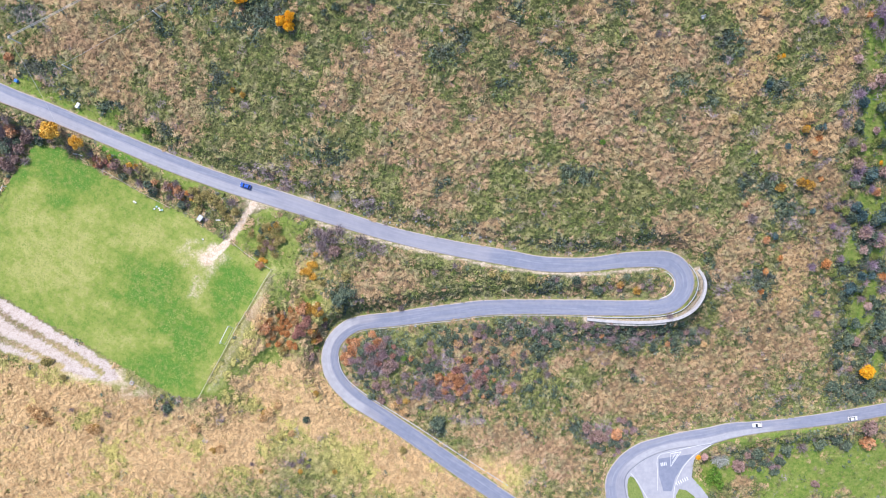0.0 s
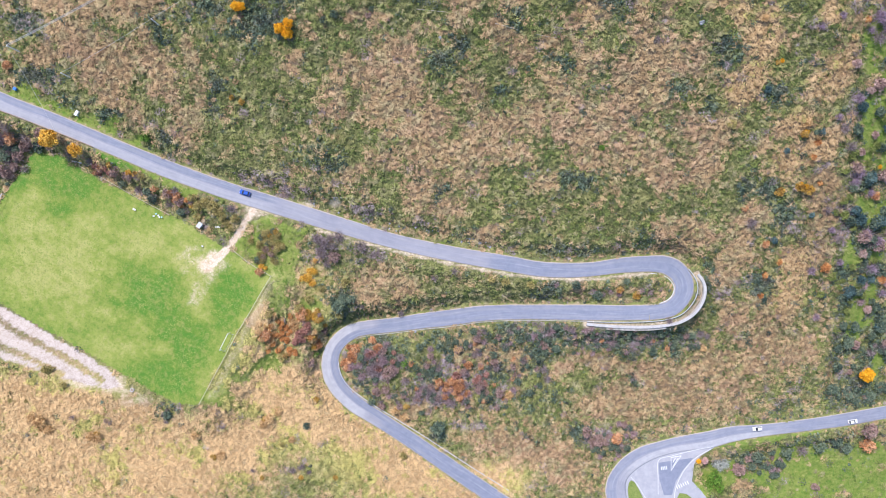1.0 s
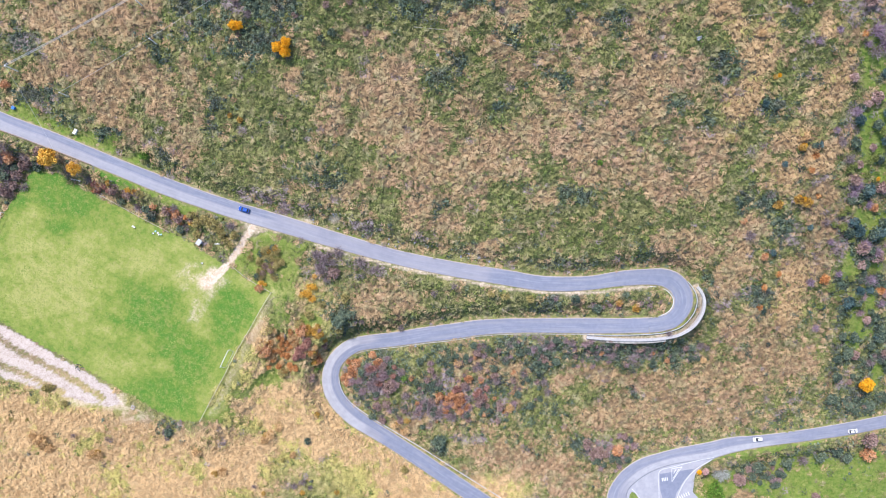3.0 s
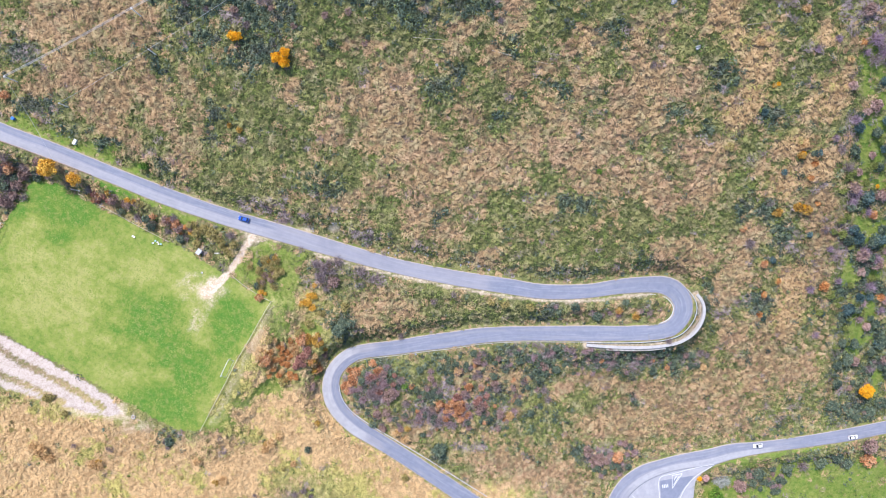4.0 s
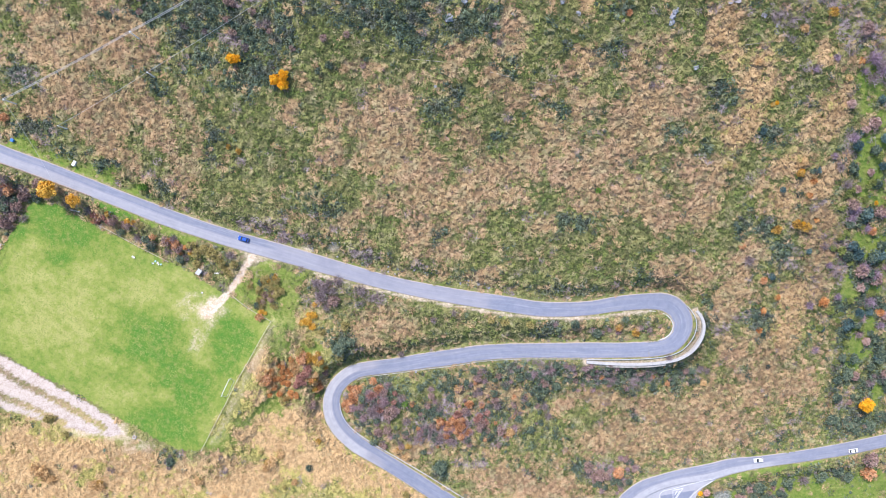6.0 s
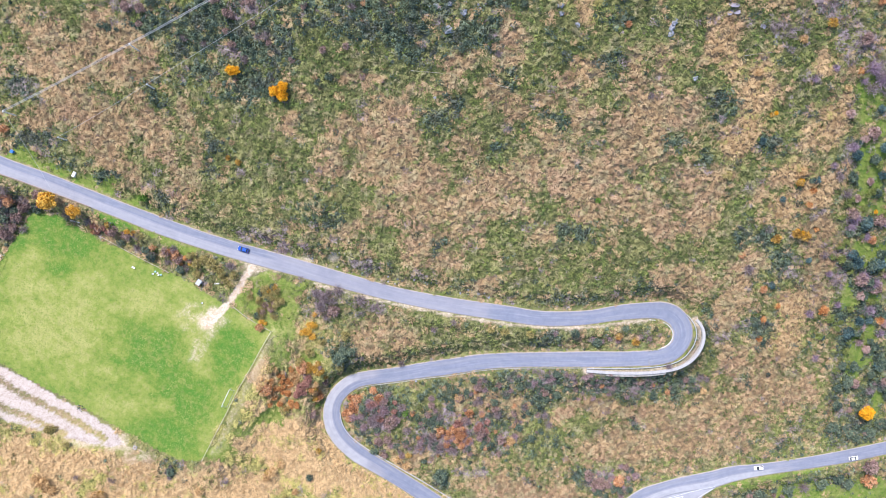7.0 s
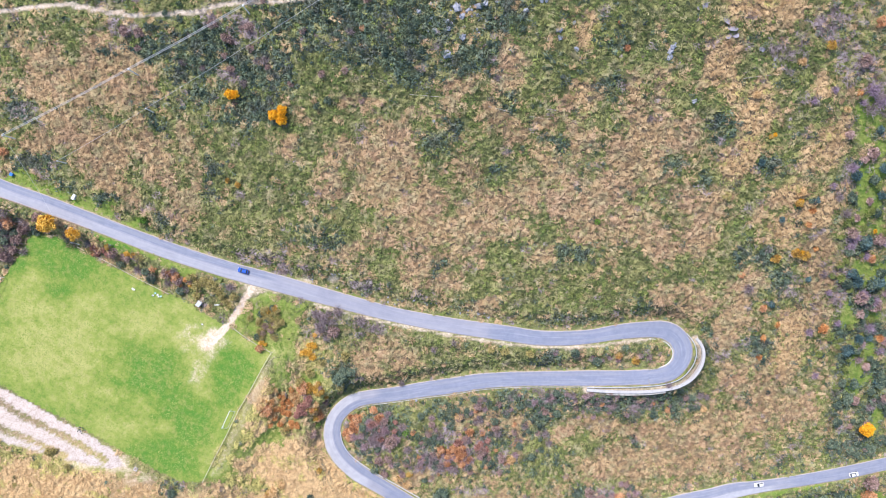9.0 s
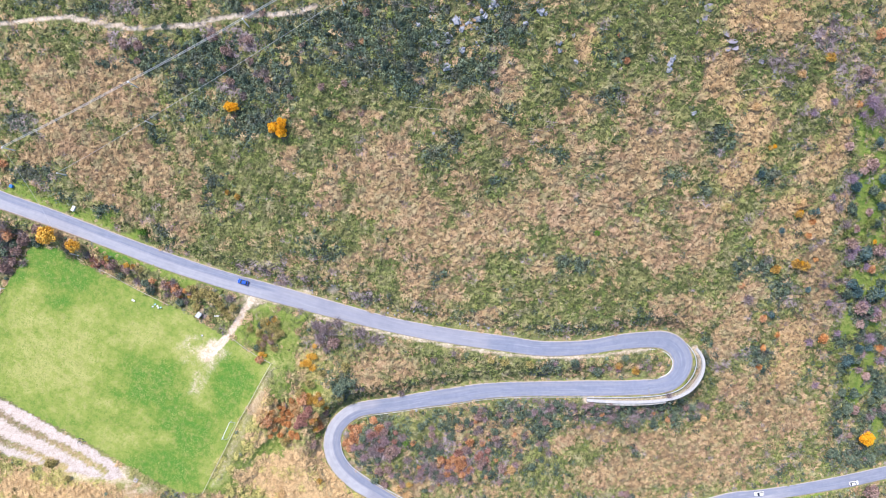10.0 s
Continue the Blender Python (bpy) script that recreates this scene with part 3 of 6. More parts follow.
def ground_material():
    n = Nodes("hillside_ground", 0.95)
    a, b = n.parts(n.attribute("cover_a").outputs["Color"]), n.attribute("cover_b")
    dry, green, dark = a[0], a[1], a[2]
    bare = n.attribute("cover_a").outputs["Alpha"]
    q, gravel = n.parts(b.outputs["Color"]), b.outputs["Alpha"]
    lawn, dirt, verge = q[0], q[1], q[2]
    fine, mid, wide = n.noise(0.35, 3), n.noise(1.6, 4, 0.6), n.noise(9.0, 3)
    rag = n.math("MULTIPLY", n.math("SUBTRACT", n.noise(0.9, 4, 0.65, 0.6), 0.5), 0.7)
    grain = n.math("ADD", n.math("MULTIPLY", fine, 0.6), n.math("MULTIPLY", mid, 0.4))
    pale = n.attribute("pale").outputs["Fac"]
    straw = n.ramp(grain, (0.3, (0.10, 0.075, 0.045)), (0.5, (0.22, 0.16, 0.10)), (0.72, (0.36, 0.27, 0.17)))
    straw = n.mix(pale, straw, n.ramp(grain, (0.3, (0.29, 0.19, 0.095)), (0.5, (0.46, 0.33, 0.17)), (0.72, (0.59, 0.455, 0.26))))
    herb = n.ramp(grain, (0.3, (0.055, 0.065, 0.028)), (0.5, (0.13, 0.14, 0.055)), (0.72, (0.24, 0.24, 0.105)))
    herb = n.mix(pale, herb, n.ramp(grain, (0.3, (0.15, 0.15, 0.05)), (0.5, (0.31, 0.29, 0.09)), (0.72, (0.44, 0.40, 0.15))))
    shade = n.ramp(grain, (0.3, (0.03, 0.038, 0.022)), (0.7, (0.11, 0.12, 0.06)))
    twig = n.ramp(grain, (0.3, (0.075, 0.055, 0.05)), (0.7, (0.22, 0.165, 0.14)))
    c = n.mix(n.step(n.math("ADD", dry, rag), 0.3, 0.6), herb, straw)
    c = n.mix(n.step(n.math("ADD", dark, rag), 0.4, 0.65), c, shade)
    c = n.mix(n.step(n.math("ADD", bare, rag), 0.4, 0.65), c, twig)
    blend = n.math("ADD", n.math("MULTIPLY", wide, 0.22), n.math("ADD", n.math("SUBTRACT", n.math("MULTIPLY", n.noise(3.2, 5, 0.7), 0.8), 0.15), n.math("MULTIPLY", n.noise(0.7, 4, 0.6), 0.2)))
    combed = n.tree.nodes.new("ShaderNodeMapping")
    combed.vector_type = "TEXTURE"
    combed.inputs["Rotation"].default_value, combed.inputs["Scale"].default_value = (0, 0, radians(-28)), (9.0, 1.6, 1.0)
    n.put(combed.inputs["Vector"], n.where)
    mown = n.tree.nodes.new("ShaderNodeTexNoise")
    mown.inputs["Scale"].default_value, mown.inputs["Detail"].default_value = 1.0, 4.0
    n.put(mown.inputs["Vector"], combed.outputs[0])
    blend = n.math("ADD", blend, n.math("MULTIPLY", n.math("SUBTRACT", mown.outputs["Fac"], 0.5), 0.28))
    turf = n.ramp(n.math("ADD", blend, n.math("MULTIPLY", n.math("SUBTRACT", n.attribute("turf").outputs["Fac"], 0.215), 0.42)),
                  (0.30, (0.075, 0.19, 0.025)), (0.40, (0.10, 0.20, 0.028)), (0.52, (0.165, 0.235, 0.042)), (0.66, (0.24, 0.285, 0.065)), (0.84, (0.345, 0.345, 0.115)))
    turf = n.mix(n.math("MULTIPLY", n.step(mid, 0.48, 0.7), 0.45), turf, (0.27, 0.265, 0.095))
    turf = n.mix(n.math("MULTIPLY", n.step(n.noise(1.1, 4, 0.7), 0.5, 0.3), 0.5), turf, (0.085, 0.15, 0.03))
    c = n.mix(n.step(n.math("ADD", lawn, n.math("MULTIPLY", rag, 1.0)), 0.3, 0.7), c, turf)
    edge = n.ramp(n.math("ADD", n.math("MULTIPLY", mid, 0.5), n.math("MULTIPLY", wide, 0.5)), (0.35, (0.11, 0.16, 0.03)), (0.5, (0.21, 0.22, 0.075)), (0.62, (0.36, 0.29, 0.18)))
    c = n.mix(n.step(n.math("ADD", verge, n.math("MULTIPLY", rag, 0.8)), 0.35, 0.75), c, edge)
    clay = n.ramp(grain, (0.35, (0.42, 0.30, 0.20)), (0.5, (0.58, 0.46, 0.345)), (0.65, (0.74, 0.65, 0.54)))
    c = n.mix(n.step(n.math("ADD", dirt, n.math("MULTIPLY", rag, 1.4)), 0.15, 0.85), c, clay)
    grit = n.ramp(grain, (0.34, (0.27, 0.21, 0.17)), (0.48, (0.45, 0.38, 0.335)), (0.66, (0.55, 0.49, 0.45)))
    c = n.mix(n.step(n.math("ADD", gravel, n.math("MULTIPLY", rag, 1.2)), 0.25, 0.75), c, grit)
    n.bump(n.math("ADD", n.noise(0.5, 4, 0.6), n.math("MULTIPLY", mid, 0.8)), 0.25, 0.7)
    return n.color(c)


def plant_material(name, low, mid, high, rough=0.85, kin=(), sunny=()):
    """Leaves or blades: the plant's own tone, in the masses with shade between tufts painted in, each leaf a little off
    it; kin: colours of other growth mixed in, with its size in metres;
    sunny: the darkest and palest colour where the growth is bleached golden."""
    n = Nodes(name, rough)
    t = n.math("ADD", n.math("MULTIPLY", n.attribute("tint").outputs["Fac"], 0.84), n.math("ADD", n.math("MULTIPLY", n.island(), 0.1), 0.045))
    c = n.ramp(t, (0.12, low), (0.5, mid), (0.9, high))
    for size, share, a, b in kin:
        c = n.mix(n.math("MULTIPLY", n.step(n.noise(size, 3, 0.6), 0.46, 0.64), share), c, n.ramp(t, (0.15, a), (0.88, b)))
    if sunny:
        c = n.mix(n.attribute("warm").outputs["Fac"], c, n.ramp(t, (0.12, sunny[0]), (0.88, sunny[1])))
    return n.color(c)


def simple_material(name, dark, pale, size, rough=0.7, metal=0.0, relief=0.01):
    n = Nodes(name, rough, metal)
    v = n.math("ADD", n.math("MULTIPLY", n.noise(size, 4, 0.6), 0.65), n.math("MULTIPLY", n.noise(size * 6, 3), 0.35))
    n.bump(v, relief, 0.5)
    return n.color(n.ramp(v, (0.3, dark), (0.7, pale)))


def asphalt_material():
    n = Nodes("worn_asphalt", 0.85)
    age, across = n.attribute("patch").outputs["Fac"], n.attribute("across").outputs["Fac"]
    grain = n.noise(0.12, 3)
    blot, wide = n.noise(2.2, 4, 0.6, 0.4), n.noise(11.0, 3)
    old = n.ramp(n.math("ADD", n.math("MULTIPLY", blot, 0.5), n.math("MULTIPLY", wide, 0.5)), (0.3, (0.205, 0.213, 0.26)), (0.7, (0.28, 0.282, 0.328)))
    newer = n.ramp(blot, (0.3, (0.155, 0.18, 0.245)), (0.7, (0.205, 0.222, 0.293)))
    bright = n.ramp(blot, (0.3, (0.31, 0.315, 0.345)), (0.7, (0.40, 0.40, 0.425)))
    c = n.mix(n.step(age, 0.1, 0.4), newer, old)
    c = n.mix(n.step(age, 0.6, 0.9), c, bright)
    streak = n.tree.nodes.new("ShaderNodeTexNoise")
    streak.inputs["Scale"].default_value, streak.inputs["Detail"].default_value = 1.0, 4.0
    stretch = n.tree.nodes.new("ShaderNodeVectorMath")
    stretch.operation = "MULTIPLY"
    stretch.inputs[1].default_value = (0.09, 1.5, 1.0)
    n.put(stretch.inputs[0], n.attribute("lane").outputs["Vector"])
    n.put(streak.inputs["Vector"], stretch.outputs[0])
    c = n.mix(n.math("MULTIPLY", n.step(streak.outputs["Fac"], 0.5, 0.75), 0.38), c, (0.38, 0.385, 0.41))
    c = n.mix(n.math("MULTIPLY", n.step(streak.outputs["Fac"], 0.5, 0.25), 0.25), c, (0.15, 0.16, 0.19))
    # wheel tracks and sandy edges
    off = n.math("ABSOLUTE", across)
    track = n.step(n.math("ABSOLUTE", n.math("SUBTRACT", off, 0.5)), 0.3, 0.05)
    c = n.mix(n.math("MULTIPLY", track, n.math("MULTIPLY", n.step(wide, 0.35, 0.65), 0.3)), c, (0.30, 0.295, 0.305))
    c = n.mix(n.math("MULTIPLY", n.step(n.math("ADD", off, n.math("MULTIPLY", n.math("SUBTRACT", n.noise(1.4, 4, 0.65), 0.5), 0.3)), 0.82, 1.0), 0.8), c, (0.42, 0.35, 0.29))
    c = n.mix(n.math("MULTIPLY", n.step(grain, 0.35, 0.7), 0.18), c, (0.36, 0.36, 0.37))
    n.bump(n.math("ADD", grain, n.math("MULTIPLY", blot, 0.5)), 0.02, 0.4)
    return n.color(c)


GROUND = ground_material()
ASPHALT = asphalt_material()
DRYGRASS = plant_material("dry_grass", (0.19, 0.125, 0.07), (0.415, 0.28, 0.145), (0.60, 0.43, 0.235),
                          kin=((13.0, 0.5, (0.23, 0.125, 0.075), (0.62, 0.41, 0.27)), (4.0, 0.65, (0.16, 0.145, 0.075), (0.48, 0.43, 0.235))),
                          sunny=((0.29, 0.175, 0.08), (0.68, 0.475, 0.245)))
HAY = plant_material("olive_grass", (0.085, 0.09, 0.035), (0.22, 0.22, 0.085), (0.38, 0.36, 0.145),
                     kin=((10.0, 0.65, (0.065, 0.10, 0.03), (0.31, 0.345, 0.10)), (4.0, 0.5, (0.16, 0.13, 0.085), (0.50, 0.42, 0.28))),
                     sunny=((0.20, 0.18, 0.05), (0.57, 0.495, 0.165)))
SWARD = plant_material("pitch_grass", (0.10, 0.18, 0.02), (0.17, 0.245, 0.045), (0.30, 0.32, 0.085),
                       kin=((7.0, 0.6, (0.17, 0.19, 0.05), (0.37, 0.375, 0.12)), (2.5, 0.4, (0.07, 0.16, 0.03), (0.22, 0.30, 0.07))))
WIRE = simple_material("bright_aluminium", (0.42, 0.43, 0.45), (0.56, 0.57, 0.59), 0.5, 0.6)
LEAF = plant_material("scrub_leaf", (0.055, 0.085, 0.025), (0.175, 0.215, 0.06), (0.30, 0.335, 0.095),
                      kin=((11.0, 0.45, (0.04, 0.08, 0.03), (0.20, 0.30, 0.085)), (5.0, 0.65, (0.12, 0.11, 0.05), (0.37, 0.33, 0.155))))
EVERGREEN = plant_material("evergreen_leaf", (0.028, 0.052, 0.045), (0.086, 0.127, 0.096), (0.22, 0.275, 0.18),
                           kin=((4.0, 0.6, (0.07, 0.10, 0.05), (0.26, 0.30, 0.14)), (7.0, 0.4, (0.09, 0.07, 0.07), (0.24, 0.19, 0.19))))
TWIG = plant_material("bare_twig", (0.105, 0.078, 0.08), (0.25, 0.193, 0.197), (0.42, 0.345, 0.352))
GOLD = plant_material("golden_leaf", (0.62, 0.27, 0.012), (0.78, 0.38, 0.015), (0.88, 0.52, 0.04))
AMBER = plant_material("amber_leaf", (0.30, 0.16, 0.03), (0.52, 0.30, 0.05), (0.62, 0.42, 0.12),
                       kin=((0.9, 0.5, (0.12, 0.09, 0.055), (0.36, 0.28, 0.19)),))
RUST = plant_material("rust_leaf", (0.27, 0.11, 0.05), (0.57, 0.265, 0.12), (0.72, 0.42, 0.23),
                       kin=((0.9, 0.5, (0.12, 0.09, 0.055), (0.36, 0.28, 0.19)),))
MAROON = plant_material("maroon_leaf", (0.16, 0.07, 0.06), (0.39, 0.18, 0.145), (0.54, 0.29, 0.24),
                       kin=((0.9, 0.5, (0.12, 0.09, 0.055), (0.36, 0.28, 0.19)),))
PLUM = plant_material("plum_leaf", (0.14, 0.088, 0.082), (0.32, 0.205, 0.185), (0.47, 0.335, 0.295),
                       kin=((0.9, 0.5, (0.12, 0.09, 0.055), (0.36, 0.28, 0.19)),))
OLIVE = plant_material("olive_leaf", (0.19, 0.16, 0.055), (0.37, 0.31, 0.105), (0.52, 0.44, 0.17),
                       kin=((0.9, 0.5, (0.12, 0.09, 0.055), (0.36, 0.28, 0.19)),))
BRIGHT = plant_material("fresh_leaf", (0.05, 0.12, 0.015), (0.11, 0.23, 0.03), (0.20, 0.32, 0.06))
BARK = simple_material("grey_bark", (0.09, 0.075, 0.06), (0.22, 0.19, 0.16), 0.2, 0.95)
ROCK = simple_material("grey_limestone", (0.15, 0.155, 0.18), (0.46, 0.47, 0.52), 0.6, 0.9, 0.0, 0.06)
CONCRETE = simple_material("weathered_concrete", (0.31, 0.30, 0.295), (0.51, 0.495, 0.49), 0.5, 0.9, 0.0, 0.02)
EDGESTONE = simple_material("mossy_edge_stone", (0.20, 0.19, 0.16), (0.50, 0.48, 0.45), 1.2, 0.95, 0.0, 0.02)
PAINT = simple_material("white_road_paint", (0.45, 0.45, 0.46), (0.76, 0.76, 0.76), 0.25, 0.7)
WHITE = simple_material("white_paint", (0.68, 0.68, 0.68), (0.82, 0.82, 0.82), 0.3, 0.5)
ZINC = simple_material("zinc_steel", (0.42, 0.43, 0.45), (0.62, 0.63, 0.65), 0.4, 0.5, 0.25)
WOOD = simple_material("grey_wood", (0.28, 0.25, 0.21), (0.50, 0.46, 0.40), 0.3, 0.9)
RUBBER = simple_material("tyre_rubber", (0.015, 0.015, 0.016), (0.035, 0.035, 0.036), 0.1, 0.8)
GLASS = simple_material("dark_car_glass", (0.02, 0.025, 0.03), (0.035, 0.04, 0.05), 0.5, 0.08)
BLUE = simple_material("blue_car_paint", (0.02, 0.075, 0.34), (0.04, 0.12, 0.46), 0.6, 0.25)
CARWHITE = simple_material("white_car_paint", (0.66, 0.67, 0.68), (0.80, 0.80, 0.80), 0.6, 0.25)
LAMP = simple_material("lamp_glass", (0.55, 0.56, 0.58), (0.75, 0.75, 0.76), 0.2, 0.15)
REDLAMP = simple_material("red_lamp_glass", (0.30, 0.01, 0.01), (0.42, 0.02, 0.02), 0.2, 0.2)


# ---------------- ground: one sheet to the horizon ----------------
def spread(a, b, step):
    """Even lines between a and b, wider and wider ones outside."""
    out, gap, mid = [], step, list(np.arange(a, b + 0.01, step))
    far = 0.0
    while far < 2600:
        gap *= 1.28
        far += gap
        out.append(far)
    return np.array([a - v for v in reversed(out)] + mid + [b + v for v in out])


def build_ground():
    gx, gy = spread(X0, X1, 1.25), spread(Y0, Y1, 1.25)
    x, y = (v.ravel() for v in np.meshgrid(gx, gy))
    z = height(x, y)
    w, h = len(gx), len(gy)
    i = (np.arange(h - 1)[:, None] * w + np.arange(w - 1)).ravel()
    me = mesh_of("ground", np.stack([x, y, z], 1), np.stack([i, i + 1, i + w + 1, i + w], 1), GROUND)
    share, lawn, dirt, stones, verge, gap, _ = cover(x, y)
    turf = np.clip(0.5 + 0.5 * spots(x, y, PALE) - 0.65 * spots(x, y, RICH), 0, 1)
    me.attributes.new("pale", "FLOAT", "POINT").data.foreach_set("value", spots(x, y, PALER).astype(np.float32))
    me.attributes.new("turf", "FLOAT", "POINT").data.foreach_set("value", turf.astype(np.float32))
    for name, rows in (("cover_a", (share[0], share[1], share[2], share[3])), ("cover_b", (lawn, dirt, verge, stones))):
        me.attributes.new(name, "FLOAT_COLOR", "POINT").data.foreach_set("color", np.stack(rows, 1).astype(np.float32).ravel())
    me.polygons.foreach_set("use_smooth", np.ones(len(me.polygons), bool))
    tagged(new("ground", me), "steep hillside with dry grass, scrub, a mown pitch and bare earth", "ground", kind="structure")


build_ground()


# ---------------- roads ----------------
def sides_of(line):
    d = np.gradient(line[:, :2], axis=0)
    d /= np.linalg.norm(d, axis=1, keepdims=True)
    return np.stack([d[:, 1], -d[:, 0]], 1)


def ribbon(name, rows, patches, label):
    """Asphalt along a centre line, with a low edge. patches: from, to (shares of the length), side -1, 0 or 1, and how pale."""
    line = resample(rows, 1.0)
    right = sides_of(line)
    steps = np.array([-1.0, -1.0, -0.85, -0.5, -0.2, 0.0, 0.2, 0.5, 0.85, 1.0, 1.0])
    drop = np.array([0.3, 0, 0, 0, 0, 0, 0, 0, 0, 0, 0.3])
    n, k = len(line), len(steps)
    rag = 1 + 0.025 * fbm(line[:, 0], line[:, 1], 5, 7)
    xy = line[:, None, :2] + right[:, None] * (steps[None, :, None] * (line[:, 3] * rag)[:, None, None])
    z = line[:, 2][:, None] + 0.035 * (1 - np.abs(steps)) - drop
    verts = np.concatenate([xy, z[..., None]], 2).reshape(-1, 3)
    i = (np.arange(n - 1)[:, None] * k + np.arange(k - 1)).ravel()
    me = mesh_of(name, verts, np.stack([i, i + 1, i + k + 1, i + k], 1), ASPHALT)
    run = np.concatenate([[0], np.cumsum(np.hypot(*np.diff(line[:, :2], axis=0).T))])
    lane = np.stack([np.repeat(run, k), np.tile(steps, n) * 3.2, np.zeros(n * k)], 1)
    me.attributes.new("lane", "FLOAT_VECTOR", "POINT").data.foreach_set("vector", lane.astype(np.float32).ravel())
    # no sandy edge where the road runs into the junction's paving
    open_side = inside(verts[:, 0], verts[:, 1], APRON) > -1.0
    me.attributes.new("across", "FLOAT", "POINT").data.foreach_set("value", np.where(open_side, 0.5, 1.0).astype(np.float32) * np.tile(steps, n).astype(np.float32))
    along, middle = np.arange(n)[:, None] / (n - 1), steps[None] + 0.03
    age = np.full((n, k), 0.5)
    soft = 9.0 / n
    for a, b, side, pale in patches:
        share = smooth(a - soft, a + soft, along + 2 * soft * (a <= 0)) * (1 - smooth(b - soft, b + soft, along - 2 * soft * (b >= 1)))
        age = age + (pale - age) * share * ((side == 0) | (middle * side > 0))
    age = age.ravel()
    me.attributes.new("patch", "FLOAT", "POINT").data.foreach_set("value", age.astype(np.float32))
    return tagged(new(name, me), label, "road", kind="structure")


ribbon("road_upper", UPPER, [(0, 0.4, -1, 0.08), (0.0, 0.4, 1, 0.74), (0.67, 1, 0, 0.0)], "grey worn asphalt mountain road with a hairpin bend")
ribbon("road_lower", LOWER, [(0, 1, 0, 0.06), (0.40, 0.598, 1, 0.88)], "grey asphalt road bending down the slope")
ribbon("road_valley", VALLEY, [(0.0, 0.36, 0, 0.2), (0.36, 0.8, -1, 0.85), (0.36, 1, 1, 0.2)], "grey asphalt valley road at a junction")


def paving(name, outline, level, age, label):
    """A flat sheet of asphalt at a level; age: 0 dark and new, 1 pale and worn."""
    bm = bmesh.new()
    corner = [bm.verts.new((x, y, level)) for x, y in outline]
    for tri in tessellate_polygon([[Vector((x, y, 0)) for x, y in outline]]):
        face = bm.faces.new([corner[i] for i in tri])
        face.normal_update()
        if face.normal.z < 0:
            face.normal_flip()
    me = bpy.data.meshes.new(name)
    bm.to_mesh(me)
    bm.free()
    me.materials.append(ASPHALT)
    me.attributes.new("patch", "FLOAT", "FACE").data.foreach_set("value", [age] * len(me.polygons))
    tagged(new(name, me), label, "road", kind="structure")


paving("junction_paving", APRON, -34.03, 0.8, "pale asphalt apron of a road junction")
paving("asphalt_repair", [(98.6, -89.6), (106.0, -88.4), (114.0, -87.2), (109.4, -92.6), (106.2, -98.0), (104.6, -104.0), (101.0, -104.0), (98.9, -97.0)], -34.004, 0.02, "darker asphalt of the waiting lane")


# ---------------- plants in masses ----------------
rng = np.random.default_rng(4)


def turned(n):
    a = rng.uniform(0, 2 * np.pi, n)
    return np.stack([np.cos(a), np.sin(a), np.zeros(n)], 1)


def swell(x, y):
    """How the growth rises and sinks from tuft to tuft, 0 to 1; also drives its painted shade."""
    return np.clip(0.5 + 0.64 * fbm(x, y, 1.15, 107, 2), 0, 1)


def blades(at, reach, count, long, wide, tall, combed=0.75, rise=0.25):
    """Wisps strewn round each place and laid over as wind and rain leave them: verts and faces. tall: how high the tufts swell, by their radius."""
    p = np.repeat(at, count, 0)
    n = len(p)
    r = np.repeat(reach, count)
    foot = p + turned(n) * (1.35 * r * np.sqrt(rng.uniform(0, 1, n)))[:, None]
    a = 8.0 * fbm(foot[:, 0], foot[:, 1], 3.2, 131, 2) + rng.normal(0, 0.25, n)
    go = combed * np.stack([np.cos(a), np.sin(a), 0 * a], 1) + 0.45 * turned(n)
    go /= np.linalg.norm(go, axis=1, keepdims=True) + 1e-9
    size = r * rng.uniform(long[0], long[1], n)
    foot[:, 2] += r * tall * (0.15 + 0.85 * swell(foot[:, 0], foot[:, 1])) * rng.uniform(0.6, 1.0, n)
    tip = foot + go * size[:, None]
    tip[:, 2] += size * rise * rng.uniform(-0.5, 0.8, n)
    side = np.cross(go, [0, 0, 1.0])
    side[:, 2] = rng.uniform(-0.3, 0.3, n)
    side *= rng.uniform(wide[0], wide[1], n)[:, None] / 2
    verts = np.stack([foot - side, foot + side, tip], 1).reshape(-1, 3)
    return verts, np.arange(3 * n).reshape(-1, 3)


def leaves(at, reach, tall, count, size):
    """Leaf sprays over a low dome round each place."""
    p = np.repeat(at, count, 0)
    n = len(p)
    r, h = np.repeat(reach, count), np.repeat(tall, count)
    a, q = rng.uniform(0, 2 * np.pi, n), np.sqrt(rng.uniform(0, 1, n))
    up = np.sqrt(1 - 0.9 * q**2) * rng.uniform(0.55, 1.0, n)
    mid = p + np.stack([np.cos(a) * q * r, np.sin(a) * q * r, up * h], 1)
    normal = np.stack([np.cos(a) * q, np.sin(a) * q, 0.5 + 0 * q], 1) + 0.3 * rng.normal(size=(n, 3))
    normal /= np.linalg.norm(normal, axis=1, keepdims=True)
    u = np.cross(normal, rng.normal(size=(n, 3)))
    u /= np.linalg.norm(u, axis=1, keepdims=True) + 1e-9
    v = np.cross(normal, u)
    s = rng.uniform(size[0], size[1], n)[:, None] / 2
    u, v = u * s, v * s * rng.uniform(0.5, 0.9, n)[:, None]
    verts = np.stack([mid - u, mid - v, mid + u, mid + v], 1).reshape(-1, 3)
    return verts, np.arange(4 * n).reshape(-1, 4)


